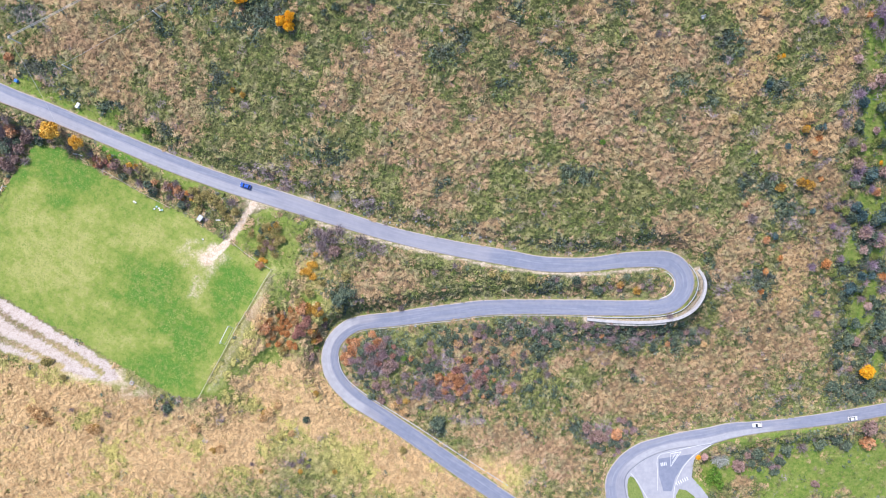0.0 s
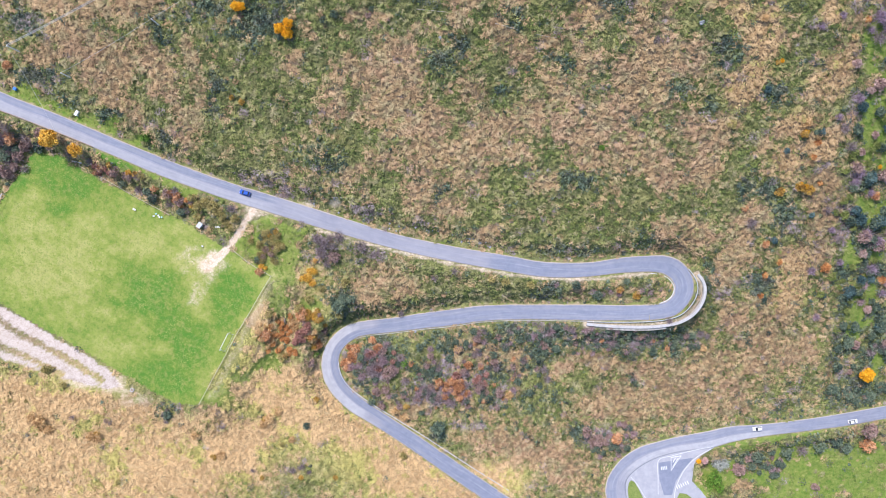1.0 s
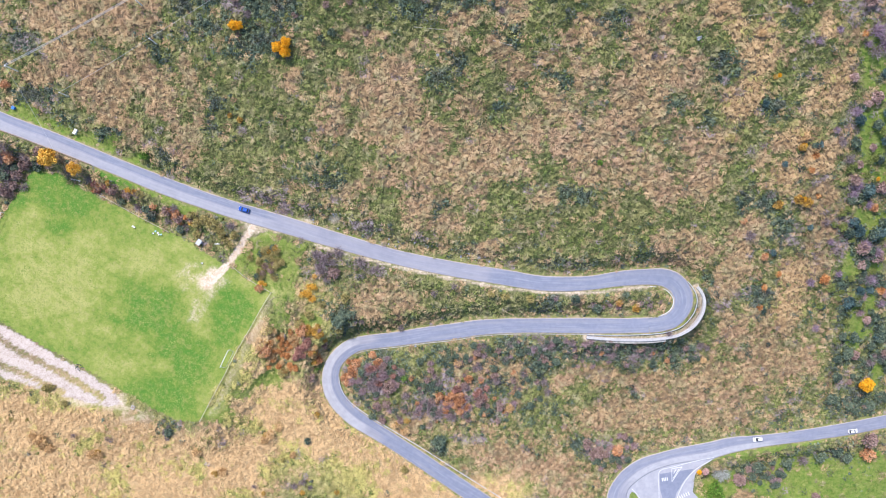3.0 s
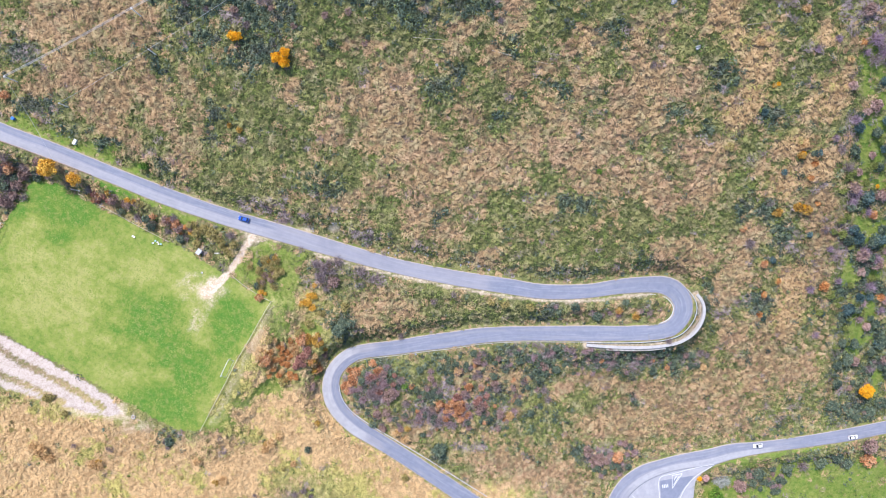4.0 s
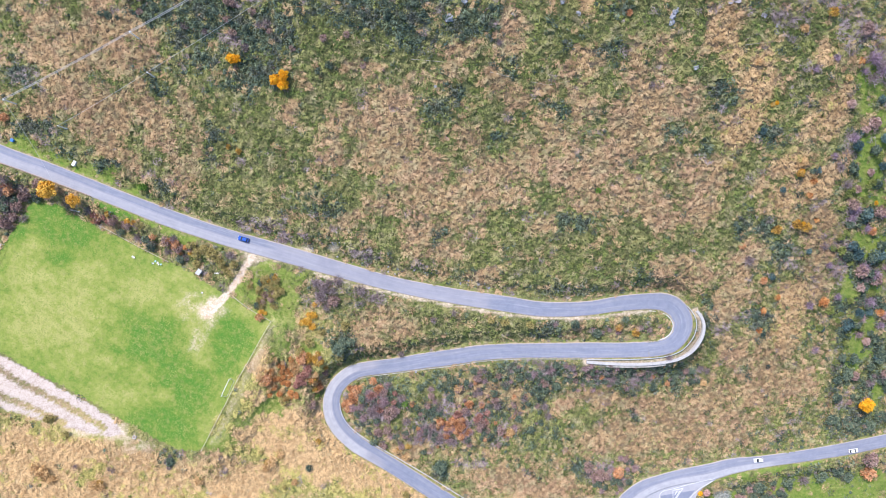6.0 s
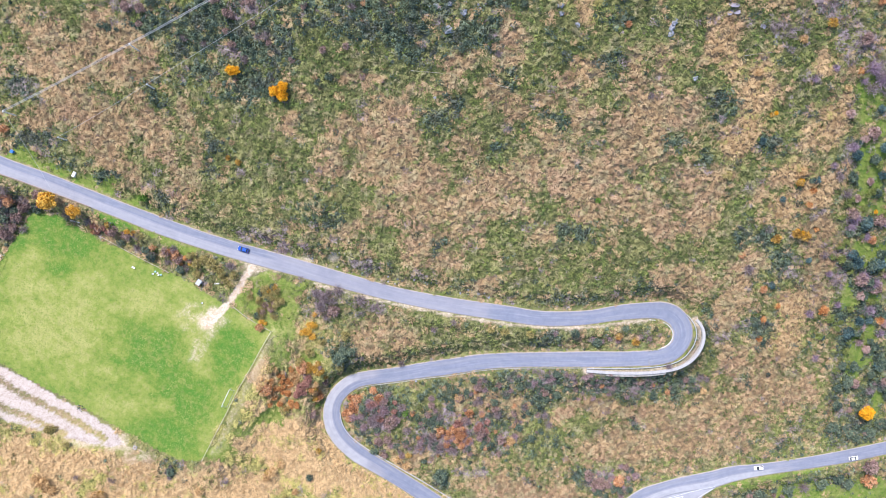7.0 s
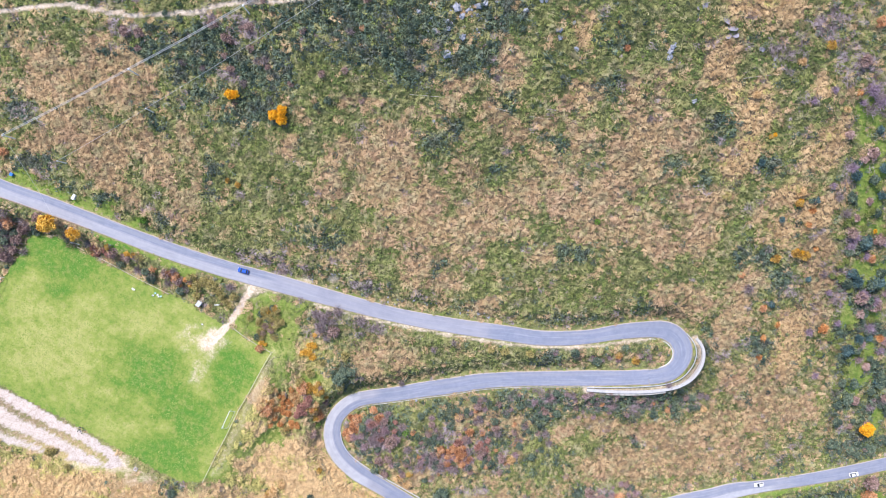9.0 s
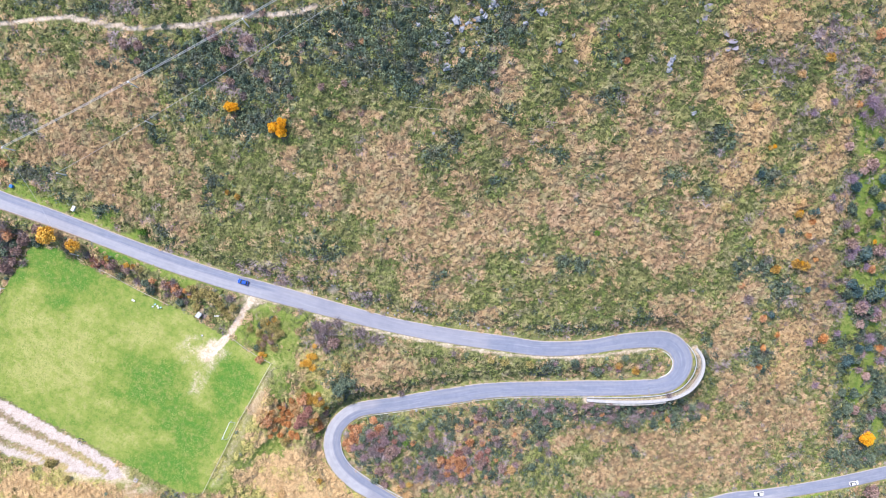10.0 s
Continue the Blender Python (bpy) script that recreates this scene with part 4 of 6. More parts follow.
def mass(name, verts, faces, plants, material, label, category, varied=0.08, middle=0.5):
    k = faces.shape[1]
    x, y = verts.reshape(-1, k, 3).mean(1)[:, :2].T
    each = len(x) // len(plants)
    # the swell term paints shade into the colour: pale crests, dark gaps between tufts
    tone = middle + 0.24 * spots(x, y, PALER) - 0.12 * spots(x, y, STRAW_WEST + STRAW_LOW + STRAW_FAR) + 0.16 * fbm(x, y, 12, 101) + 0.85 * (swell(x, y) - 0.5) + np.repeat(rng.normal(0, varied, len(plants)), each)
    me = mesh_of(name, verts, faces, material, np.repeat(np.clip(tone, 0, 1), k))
    warm = np.clip(0.9 * spots(x, y, GOLDEN + STRAW_MEADOW) + 0.75 * spots(x, y, PALER) + 0.25 * fbm(x, y, 9, 103), 0, 1)
    me.attributes.new("warm", "FLOAT", "POINT").data.foreach_set("value", np.repeat(warm, k).astype(np.float32))
    return tagged(new(name, me), label, category, kind="stuff")


def scatter(step):
    gx, gy = np.arange(X0, X1, step), np.arange(Y0, Y1, step)
    x, y = (v.ravel() for v in np.meshgrid(gx, gy))
    x, y = x + rng.uniform(-0.5, 0.5, len(x)) * step, y + rng.uniform(-0.5, 0.5, len(y)) * step
    share, lawn, dirt, stones, verge, gap, field = cover(x, y)
    yard = inside(x, y, APRON)
    free = (gap > 0.5) & (field < -0.3) & (dirt < 0.12) & (stones < 0.15) & (yard < -0.8) & (beside(x, y, WALL) > 1.3)
    x, y, share, gap, lawn = x[free], y[free], share[:, free], gap[free], lawn[free]
    kind = (np.cumsum(share, 0) < rng.uniform(0, 1, len(x))).sum(0)
    kind = np.where(rng.uniform(0, 1, len(x)) < lawn * 0.92, 4, np.minimum(kind, 3))
    return np.stack([x, y, height(x, y) - 0.05], 1), kind, gap, spots(x, y, PALER)


def plant_masses():
    at, kind, gap, pale = scatter(1.7)
    fill, which, edge, light = scatter(1.3)
    small, tiny = np.where(gap < 2.5, 0.6, 1.0), np.where(edge < 2.5, 0.6, 1.0)
    r = small * rng.choice([0.7, 0.9, 1.1, 1.35], len(at)) * rng.uniform(0.85, 1.15, len(at))
    low = tiny * rng.uniform(0.6, 0.95, len(fill))
    k, m = kind == 0, which == 0
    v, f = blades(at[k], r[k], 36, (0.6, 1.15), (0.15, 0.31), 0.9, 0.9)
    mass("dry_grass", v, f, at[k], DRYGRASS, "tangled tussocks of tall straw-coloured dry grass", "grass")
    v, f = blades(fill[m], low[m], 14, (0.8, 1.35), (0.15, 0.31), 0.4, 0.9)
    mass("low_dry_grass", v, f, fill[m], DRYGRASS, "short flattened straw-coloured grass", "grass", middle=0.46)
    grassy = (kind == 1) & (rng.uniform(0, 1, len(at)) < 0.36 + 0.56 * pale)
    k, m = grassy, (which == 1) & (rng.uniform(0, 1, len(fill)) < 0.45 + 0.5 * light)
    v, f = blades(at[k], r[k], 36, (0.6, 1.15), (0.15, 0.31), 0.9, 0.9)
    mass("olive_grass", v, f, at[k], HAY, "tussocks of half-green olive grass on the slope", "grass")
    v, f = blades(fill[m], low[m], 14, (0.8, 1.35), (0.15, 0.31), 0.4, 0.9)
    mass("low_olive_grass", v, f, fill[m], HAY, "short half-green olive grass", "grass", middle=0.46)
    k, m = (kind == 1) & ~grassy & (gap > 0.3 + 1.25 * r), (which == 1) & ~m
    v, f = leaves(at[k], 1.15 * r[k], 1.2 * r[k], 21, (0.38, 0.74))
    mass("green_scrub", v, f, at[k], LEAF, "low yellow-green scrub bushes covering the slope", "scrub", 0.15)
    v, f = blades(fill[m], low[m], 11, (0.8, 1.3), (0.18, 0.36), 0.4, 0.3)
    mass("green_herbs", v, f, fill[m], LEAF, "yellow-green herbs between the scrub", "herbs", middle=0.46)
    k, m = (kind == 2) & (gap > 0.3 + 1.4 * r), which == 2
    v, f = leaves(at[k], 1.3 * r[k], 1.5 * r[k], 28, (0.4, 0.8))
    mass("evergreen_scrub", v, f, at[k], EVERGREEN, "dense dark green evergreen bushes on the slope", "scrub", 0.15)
    v, f = blades(fill[m], low[m], 10, (0.8, 1.3), (0.18, 0.38), 0.4, 0.3)
    mass("evergreen_undergrowth", v, f, fill[m], EVERGREEN, "dark green undergrowth between the bushes", "undergrowth")
    k, m = kind == 4, which == 4
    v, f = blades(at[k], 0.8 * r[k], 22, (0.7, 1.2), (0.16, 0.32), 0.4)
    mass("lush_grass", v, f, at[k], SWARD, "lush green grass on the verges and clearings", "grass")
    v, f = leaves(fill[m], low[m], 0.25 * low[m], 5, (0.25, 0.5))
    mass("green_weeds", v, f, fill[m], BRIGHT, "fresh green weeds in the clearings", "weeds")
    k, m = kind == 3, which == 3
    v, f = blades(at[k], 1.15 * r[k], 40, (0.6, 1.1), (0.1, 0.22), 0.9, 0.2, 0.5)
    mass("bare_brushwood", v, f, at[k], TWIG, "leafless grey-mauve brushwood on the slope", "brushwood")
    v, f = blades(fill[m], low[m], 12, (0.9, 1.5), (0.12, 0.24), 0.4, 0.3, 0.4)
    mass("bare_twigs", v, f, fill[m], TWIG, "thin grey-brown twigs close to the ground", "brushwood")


plant_masses()


def pitch_turf():
    gx, gy = np.arange(-200, -60, 0.8), np.arange(-65, 45, 0.8)
    x, y = (v.ravel() for v in np.meshgrid(gx, gy))
    x, y = x + rng.uniform(-0.5, 0.5, len(x)), y + rng.uniform(-0.5, 0.5, len(y))
    keep = (inside(x, y, FIELD) > 0.3) & (beside(x, y, ENTRY) > 1.8) & (spots(x, y, FAN) < rng.uniform(0.2, 0.8, len(x)))
    p = np.stack([x, y, height(x, y)], 1)[keep]
    v, f = blades(p, rng.uniform(0.3, 0.6, len(p)), 4, (0.6, 1.2), (0.08, 0.2), 0.15)
    mass("pitch_grass", v, f, p, SWARD, "uneven mown grass of the football pitch", "grass")


pitch_turf()


# ---------------- single trees and shrubs ----------------
def lumps(count, flat, seed):
    """Rounded masses that together make one uneven crown of radius 2.5 m: places and radii."""
    r = np.random.default_rng(seed)
    out = [(0.0, 0.0, 0.9 * flat, 1.35)]
    for k in range(count):
        a, q = 2 * math.pi * (k + r.uniform(-0.3, 0.3)) / count, r.uniform(1.1, 1.75)
        out.append((math.cos(a) * q, math.sin(a) * q, r.uniform(0.25, 0.95) * flat, r.uniform(0.7, 1.1)))
    return out


def crown(blobs, per, size, seed):
    """Leaf sprays over the lumps of a crown."""
    r = np.random.default_rng(seed)
    verts, tone = [], []
    for x, y, z, rad in blobs:
        n = int(per * rad * rad)
        d = r.normal(size=(n, 3))
        d[:, 2] = np.abs(d[:, 2]) * 1.1 - 0.35
        d /= np.linalg.norm(d, axis=1, keepdims=True)
        mid = np.array([x, y, z]) + d * (rad * (1.25 - 0.75 * r.uniform(0, 1, n) ** 1.6))[:, None]
        u = 0.55 * d + 0.75 * r.normal(size=(n, 3))
        u /= np.linalg.norm(u, axis=1, keepdims=True)
        v = np.cross(u, r.normal(size=(n, 3)))
        v /= np.linalg.norm(v, axis=1, keepdims=True)
        s = r.uniform(size[0], size[1], n)[:, None] / 2
        verts.append(np.stack([mid - u * s, mid - v * s * 0.42, mid + u * s, mid + v * s * 0.42], 1).reshape(-1, 3))
        tone.append(np.repeat(np.clip(r.normal(0.5, 0.16) + r.normal(0, 0.16, n), 0, 1), 4))
    verts = np.concatenate(verts)
    return verts, np.arange(len(verts)).reshape(-1, 4), np.concatenate(tone)


def twigs(count, seed):
    r = np.random.default_rng(seed)
    d = r.normal(size=(count, 3))
    d[:, 2] = np.abs(d[:, 2]) + 0.35
    d /= np.linalg.norm(d, axis=1, keepdims=True)
    a = d * (2.1 * r.uniform(0, 1, count) ** 0.6)[:, None] * (1, 1, 0.85)
    b = a + (0.6 * d + 0.6 * r.normal(size=(count, 3)) + (0, 0, 0.25)) * r.uniform(0.5, 1.0, count)[:, None]
    side = np.cross(b - a, r.normal(size=(count, 3)))
    side /= np.linalg.norm(side, axis=1, keepdims=True)
    side *= r.uniform(0.025, 0.075, count)[:, None]
    verts = np.stack([a - side, a + side, b + side * 0.5, b - side * 0.5], 1).reshape(-1, 3)
    return verts, np.arange(len(verts)).reshape(-1, 4), np.repeat(np.clip(r.normal(0.5, 0.25, count), 0, 1), 4)


def plant(name, material, tall, seed, bare=False, thick=58):
    """A tree (tall: its crown's base over the ground) or a shrub, 2.5 m in radius."""
    root = new(name)
    bm = bmesh.new()
    r = random.Random(seed)
    stem = 0.16 if tall > 1 else 0.07
    if tall > 1:
        rod(bm, (0, 0, -0.6), (0.1, 0.05, tall + 1.0), stem, stem * 0.55, 7)
    for k in range(6):
        a = 2 * math.pi * k / 6 + r.uniform(-0.4, 0.4)
        q = r.uniform(0.9, 1.7)
        rod(bm, (0.05, 0.02, tall * 0.75 - (0.3 if tall <= 1 else 0)), (math.cos(a) * q, math.sin(a) * q, tall + r.uniform(0.6, 1.6)), stem * 0.6, stem * 0.2, 5)
    part("trunk" if tall > 1 else "stems", bm, BARK, root)
    if bare:
        verts, faces, tone = twigs(400, seed)
    else:
        verts, faces, tone = crown(lumps(6 + seed % 3, 1.5, seed), thick, (0.36, 0.75) if thick > 100 else (0.5, 1.05), seed)
    ob = new("crown" if bare else ("crown" if tall > 1 else "foliage"), mesh_of(name, verts + np.array([0, 0, tall]), faces, material, tone))
    ob.parent = root
    return root


def on_verge(x, y, radius):
    """The mown strip between the hedge and the upper road, where no bush grows."""
    return -140 < x < -96 and 15 < y < 45 and radius < 2.6


def grow(name, material, tall, label, category, group, places=(), bare=False, thick=58):
    """The same plant at several places, each turned and sized: x, y, radius."""
    places = [p for p in places if road_near(np.array([p[0]]), np.array([p[1]]))[0][0] > (p[2] + 1.3 if on_verge(*p) else 0.4 * p[2])]
    shapes = [plant(name, material, tall, 11 + 7 * k, bare, thick) for k in range(min(3, len(places)))]
    for ob in shapes:
        tagged(ob, label, category, group if len(places) > 1 else "")
    r = random.Random(len(places))
    for k, (x, y, rad) in enumerate(places):
        m = pose(x, y, z_at(x, y), 0, 0, r.uniform(0, 360)) @ Matrix.Diagonal((rad / 2.5, rad / 2.5, rad / 2.5 * r.uniform(0.85, 1.1), 1))
        if k >= len(shapes):
            copy_thing(shapes[k % len(shapes)], m)
    for k, ob in enumerate(shapes):
        x, y, rad = places[k]
        ob.matrix_basis = pose(x, y, z_at(x, y), 0, 0, r.uniform(0, 360)) @ Matrix.Diagonal((rad / 2.5, rad / 2.5, rad / 2.5, 1))


grow("golden_tree", GOLD, 2.0, "small round tree in bright golden-orange autumn leaf", "tree", "golden trees on the slope",
     [(-58.2, 80.9, 2.0), (-54.9, 82.3, 2.0), (-55.5, 79.3, 2.0), (-73.3, 88.2, 1.8), (-71.3, 87.9, 1.6)], thick=230)
YELLOW = plant_material("yellow_leaf", (0.42, 0.21, 0.03), (0.70, 0.39, 0.05), (0.86, 0.58, 0.14))
grow("yellow_tree", YELLOW, 2.2, "yellow-orange autumn tree beside the road", "tree", "yellow roadside trees", [(-150.4, 44.1, 3.7), (-141.1, 40.1, 2.8)], thick=230)
grow("yellow_shrub", YELLOW, 0.5, "bright yellow-orange autumn shrub near the pitch", "shrub", "yellow shrubs", thick=110,
     places=[(-53.7, -7.9, 1.9), (-51.1, -5.4, 1.7), (-55.8, -8.3, 1.4), (-52.0, -10.1, 1.7), (-50.7, -1.0, 1.2), (-52.9, -5.1, 1.4), (-71.3, -3.5, 1.3), (-69.7, -4.2, 0.9), (-98.3, 20.3, 1.5), (-122.5, 32.3, 1.3)])
grow("meadow_olive", OLIVE, 0.2, "low olive-brown shrub in the dry meadow", "shrub", "olive meadow shrubs", thick=90,
     places=[(-153.9, -45.1, 1.9), (-152.3, -44.7, 1.4), (-146.7, -50.9, 1.6), (-15.1, -84.2, 1.8), (-73.7, -61.9, 1.0), (-102.7, -77.4, 0.9), (-64.5, -76.9, 1.2), (-114.7, -68.7, 0.9), (-122.7, -86.9, 1.1), (-158.5, -56.4, 0.9), (-164.0, -56.0, 1.1)])
grow("meadow_orange", AMBER, 0.2, "low orange-brown shrub in the dry meadow", "shrub", "orange meadow shrubs", thick=90,
     places=[(-132.7, -69.6, 1.6), (-134.0, -70.6, 1.1), (-71.6, -89.3, 1.2), (-42.7, -91.2, 1.2), (-71.3, -66.3, 1.5), (-90.0, -80.0, 1.4), (-56.1, -90.1, 1.2), (-51.5, -59.2, 1.5), (-13.9, -62.0, 1.5), (-17.5, -63.5, 1.3)])
grow("meadow_bare", TWIG, 0.2, "leafless grey shrub in the dry meadow", "shrub", "bare meadow shrubs", bare=True,
     places=[(-56.3, -85.8, 2.0), (-59.6, -87.1, 1.7), (-53.3, -88.2, 1.5), (-129.9, -64.7, 1.4), (-130.1, -73.9, 1.4), (-109.4, -58.3, 1.2), (-108.4, -65.6, 1.2), (-87.4, -68.8, 1.2), (-141.8, -63.0, 1.4), (-74.9, -86.1, 1.4)])
grow("lone_golden_tree", GOLD, 2.0, "golden autumn tree among dark bushes", "tree", "", [(188.9, -48.6, 3.3)], thick=230)
grow("amber_shrub", AMBER, 0.4, "amber-yellow autumn shrub on the slope", "shrub", "amber shrubs", thick=85, places=[(-51.6, -23.4, 1.6), (-48.9, -24.8, 1.4), (-54.1, -21.9, 1.4), (-47.9, -27.7, 1.2), (-50.2, -21.5, 1.2), (-121.3, 33.0, 1.8), (-119.7, 31.7, 1.3), (-97.9, 20.3, 1.3), (-129.8, 35.2, 1.3), (80.4, -13.6, 1.9), (-54.1, -23.6, 2.1), (-50.4, -25.1, 1.8), (-52.9, -32.4, 1.6), (-52.6, -36.8, 1.9), (73.2, -10.9, 1.6), (138.3, 30.3, 2.2), (142.4, 29.5, 2.2), (135.1, 49.3, 1.7), (130.8, 28.2, 2.0), (133.5, 101.2, 1.9), (118.8, 72.3, 1.0), (-78.7, 59.3, 1.1), (-75.0, 57.8, 1.3)])
grow("rust_shrub", RUST, 0.4, "rust-red autumn shrub with thinning leaves", "shrub", "rust-red shrubs", thick=80, places=[(-134.2, 34.5, 2.0), (-137.1, 32.9, 1.6), (-104.1, 23.4, 2.0), (-106.3, 24.7, 1.6), (-113.2, 26.5, 1.6), (78.6, -78.1, 2.8), (73.3, -11.3, 1.6), (-71.9, -5.8, 1.8), (-169.8, 45.2, 3.1), (8.4, -53.7, 2.4), (4.8, -51.6, 1.9), (8.5, -58.6, 1.9), (11.6, -56.4, 1.7), (6.3, -56.2, 1.7), (2.4, -54.5, 1.7), (-36.6, -41.3, 2.6), (-35.5, -37.9, 2.4)] + [(-38.4, -45.7, 1.9), (-25.9, -37.1, 2.1), (118.2, 22.1, 1.5), (130.4, 8.1, 1.6), (171.4, 27.7, 1.8), (199.3, -83.9, 3.7), (-28.4, -34.4, 1.9), (11.9, -44.2, 1.9), (19.4, -59.6, 1.9), (-56.4, -22.9, 2.8), (-51.8, -36.4, 2.4), (-70.2, -30.8, 2.7), (-24.9, 106.5, 1.1), (63.0, 99.5, 1.3), (150.7, 108.8, 2.3), (-165.8, 71.7, 1.9), (59.6, 106.5, 0.9)])
FADED = plant_material("faded_leaf", (0.42, 0.26, 0.12), (0.60, 0.385, 0.18), (0.70, 0.50, 0.26))
grow("faded_shrub", FADED, 0.2, "low faded orange-brown shrub in the grass", "shrub", "faded orange shrubs",
     [(-152.2, -64.4, 3.0), (-155.5, -61.9, 2.0), (-149.0, -66.7, 2.0), (-132.3, -70.5, 2.2), (-69.4, -66.1, 2.6), (-66.1, -63.5, 1.9), (-71.6, -68.3, 1.9), (-97.1, -71.6, 2.0), (-87.2, -79.8, 2.0), (-60.5, -75.0, 1.6), (-18.4, -63.8, 2.4), (-14.8, -67.1, 2.2), (-134.1, -70.0, 2.0), (-32.9, -36.1, 1.7), (7.3, -37.1, 1.9), (29.6, -57.4, 2.2), (112.5, -36.5, 1.7), (110.5, 85.4, 1.6), (124.5, 96.0, 1.7), (145.4, 81.3, 1.6), (135.4, 53.1, 1.9), (141.0, 49.0, 1.7)], thick=60)
grow("plum_shrub", PLUM, 0.4, "dusky plum-brown shrub nearly out of leaf", "shrub", "plum-brown shrubs",
     [(176.6, -104.2, 1.8), (178.4, -105.2, 1.5), (-42.9, 0.6, 2.7), (-134.6, 34.8, 2.2), (-128.1, 33.0, 2.4), (-122.9, 31.1, 2.2), (-103.5, 22.1, 2.4), (-107.7, 24.6, 2.2), (-154.6, 46.7, 2.4), (-167.6, 38.9, 2.7), (-100.1, 24.6, 2.0), (16.9, -53.2, 2.6), (25.4, -56.4, 2.4), (-21.3, -47.3, 3.1), (159.4, 38.3, 2.6), (171.3, 35.3, 2.6), (171.3, 11.9, 3.0), (178.5, 8.4, 3.0), (196.8, -75.3, 3.6), (137.7, -94.3, 3.1), (64.7, -74.7, 2.5), (70.1, -79.7, 2.5), (-54.4, -43.8, 2.1), (147.6, 96.6, 2.5), (-108.3, 109.5, 2.2), (-103.1, 108.9, 2.0), (-71.9, 105.6, 2.1), (-63.5, 108.6, 1.9), (-76.1, 110.0, 1.9)])
grow("bare_shrub", TWIG, 0.3, "leafless grey twiggy shrub", "shrub", "bare grey shrubs",
     [(-108.9, -63.0, 1.8), (-107.4, -60.7, 1.3), (-128.7, -65.2, 1.3), (-32.4, -19.4, 1.6), (-165.4, 33.8, 2.2), (-130.2, 36.9, 2.0), (-123.9, 33.9, 2.0), (-118.7, 30.8, 2.0), (-104.5, 25.6, 2.0), (-98.3, 21.4, 2.0), (-46.4, 5.9, 2.5), (-47.8, 1.4, 2.3), (-43.1, 4.8, 2.2), (-49.7, 8.0, 2.0), (-45.7, -2.0, 2.0), (-48.6, 4.0, 2.0), (-44.4, 8.1, 2.0), (-45.1, 1.4, 2.0), (-41.9, 1.5, 1.8), (-114.4, 23.6, 2.0), (-108.1, 20.8, 2.0), (-101.3, 18.2, 2.0), (-120.2, 26.4, 2.0), (-146.2, 39.8, 2.0)] + [(-137.9, 37.1, 2.2), (-82.7, 18.8, 2.2), (-40.8, 8.6, 2.9), (-31.9, 5.0, 2.7), (-2.6, -7.3, 2.0), (5.3, -4.4, 1.8), (-16.6, -22.7, 1.9), (93.9, -23.7, 1.9), (-1.2, -59.0, 3.6), (-4.7, -55.1, 2.9), (-9.5, -58.7, 2.9), (5.3, -61.0, 2.7), (-16.5, -41.3, 2.4), (-27.1, -44.0, 2.6), (-14.2, -51.1, 2.4), (167.4, -85.6, 3.1), (122.0, 16.5, 2.7), (154.8, 45.5, 2.6), (150.6, 51.5, 2.1), (152.6, 22.1, 2.2), (154.2, 81.4, 3.0), (156.2, 86.1, 2.4), (20.2, 90.9, 1.5), (73.7, 78.2, 1.6)], bare=True)
grow("evergreen_shrub", EVERGREEN, 0.4, "dense dark green evergreen shrub", "shrub", "dark evergreen shrubs",
     [(-0.4, -72.0, 3.4), (-28.8, -60.6, 1.9), (20.8, -58.9, 2.2), (-32.8, -41.0, 1.6), (166.0, 34.8, 2.4), (163.5, 18.1, 2.3), (168.2, 18.6, 2.0), (174.6, 17.7, 2.7), (185.9, -17.3, 2.2), (139.9, 50.0, 1.5), (177.8, -34.0, 2.7), (175.6, -44.9, 2.5), (174.9, -55.6, 2.8), (183.7, -58.6, 2.5), (173.2, -36.6, 2.0), (-41.4, -19.2, 3.0), (-36.8, -16.3, 2.3), (-54.9, -69.3, 1.6), (-107.5, -63.0, 2.0), (-126.6, 28.3, 1.8), (-114.4, 22.5, 2.0), (-103.1, 17.5, 2.0), (-172.5, 38.6, 2.7), (-160.0, 41.7, 2.2)] + [(-116.5, 25.7, 2.2), (-40.3, -16.8, 2.5), (54.6, -9.3, 2.1), (64.3, -13.2, 2.3), (75.4, -7.8, 1.6), (155.3, 51.6, 2.3), (162.6, 57.7, 2.1), (160.9, 30.9, 2.0), (176.7, 22.2, 2.3), (175.2, -10.8, 2.4), (190.4, -26.4, 2.7), (194.7, -37.1, 2.5), (172.8, -26.0, 2.2), (195.4, -59.2, 2.6), (167.9, 45.7, 1.9), (145.4, -88.5, 3.1), (175.3, -84.1, 3.1), (183.0, -81.4, 2.9), (189.6, -85.3, 2.6), (159.0, -86.3, 2.6), (90.5, -38.2, 1.9), (49.1, -36.8, 1.9), (106.9, -30.3, 1.9)], thick=66)
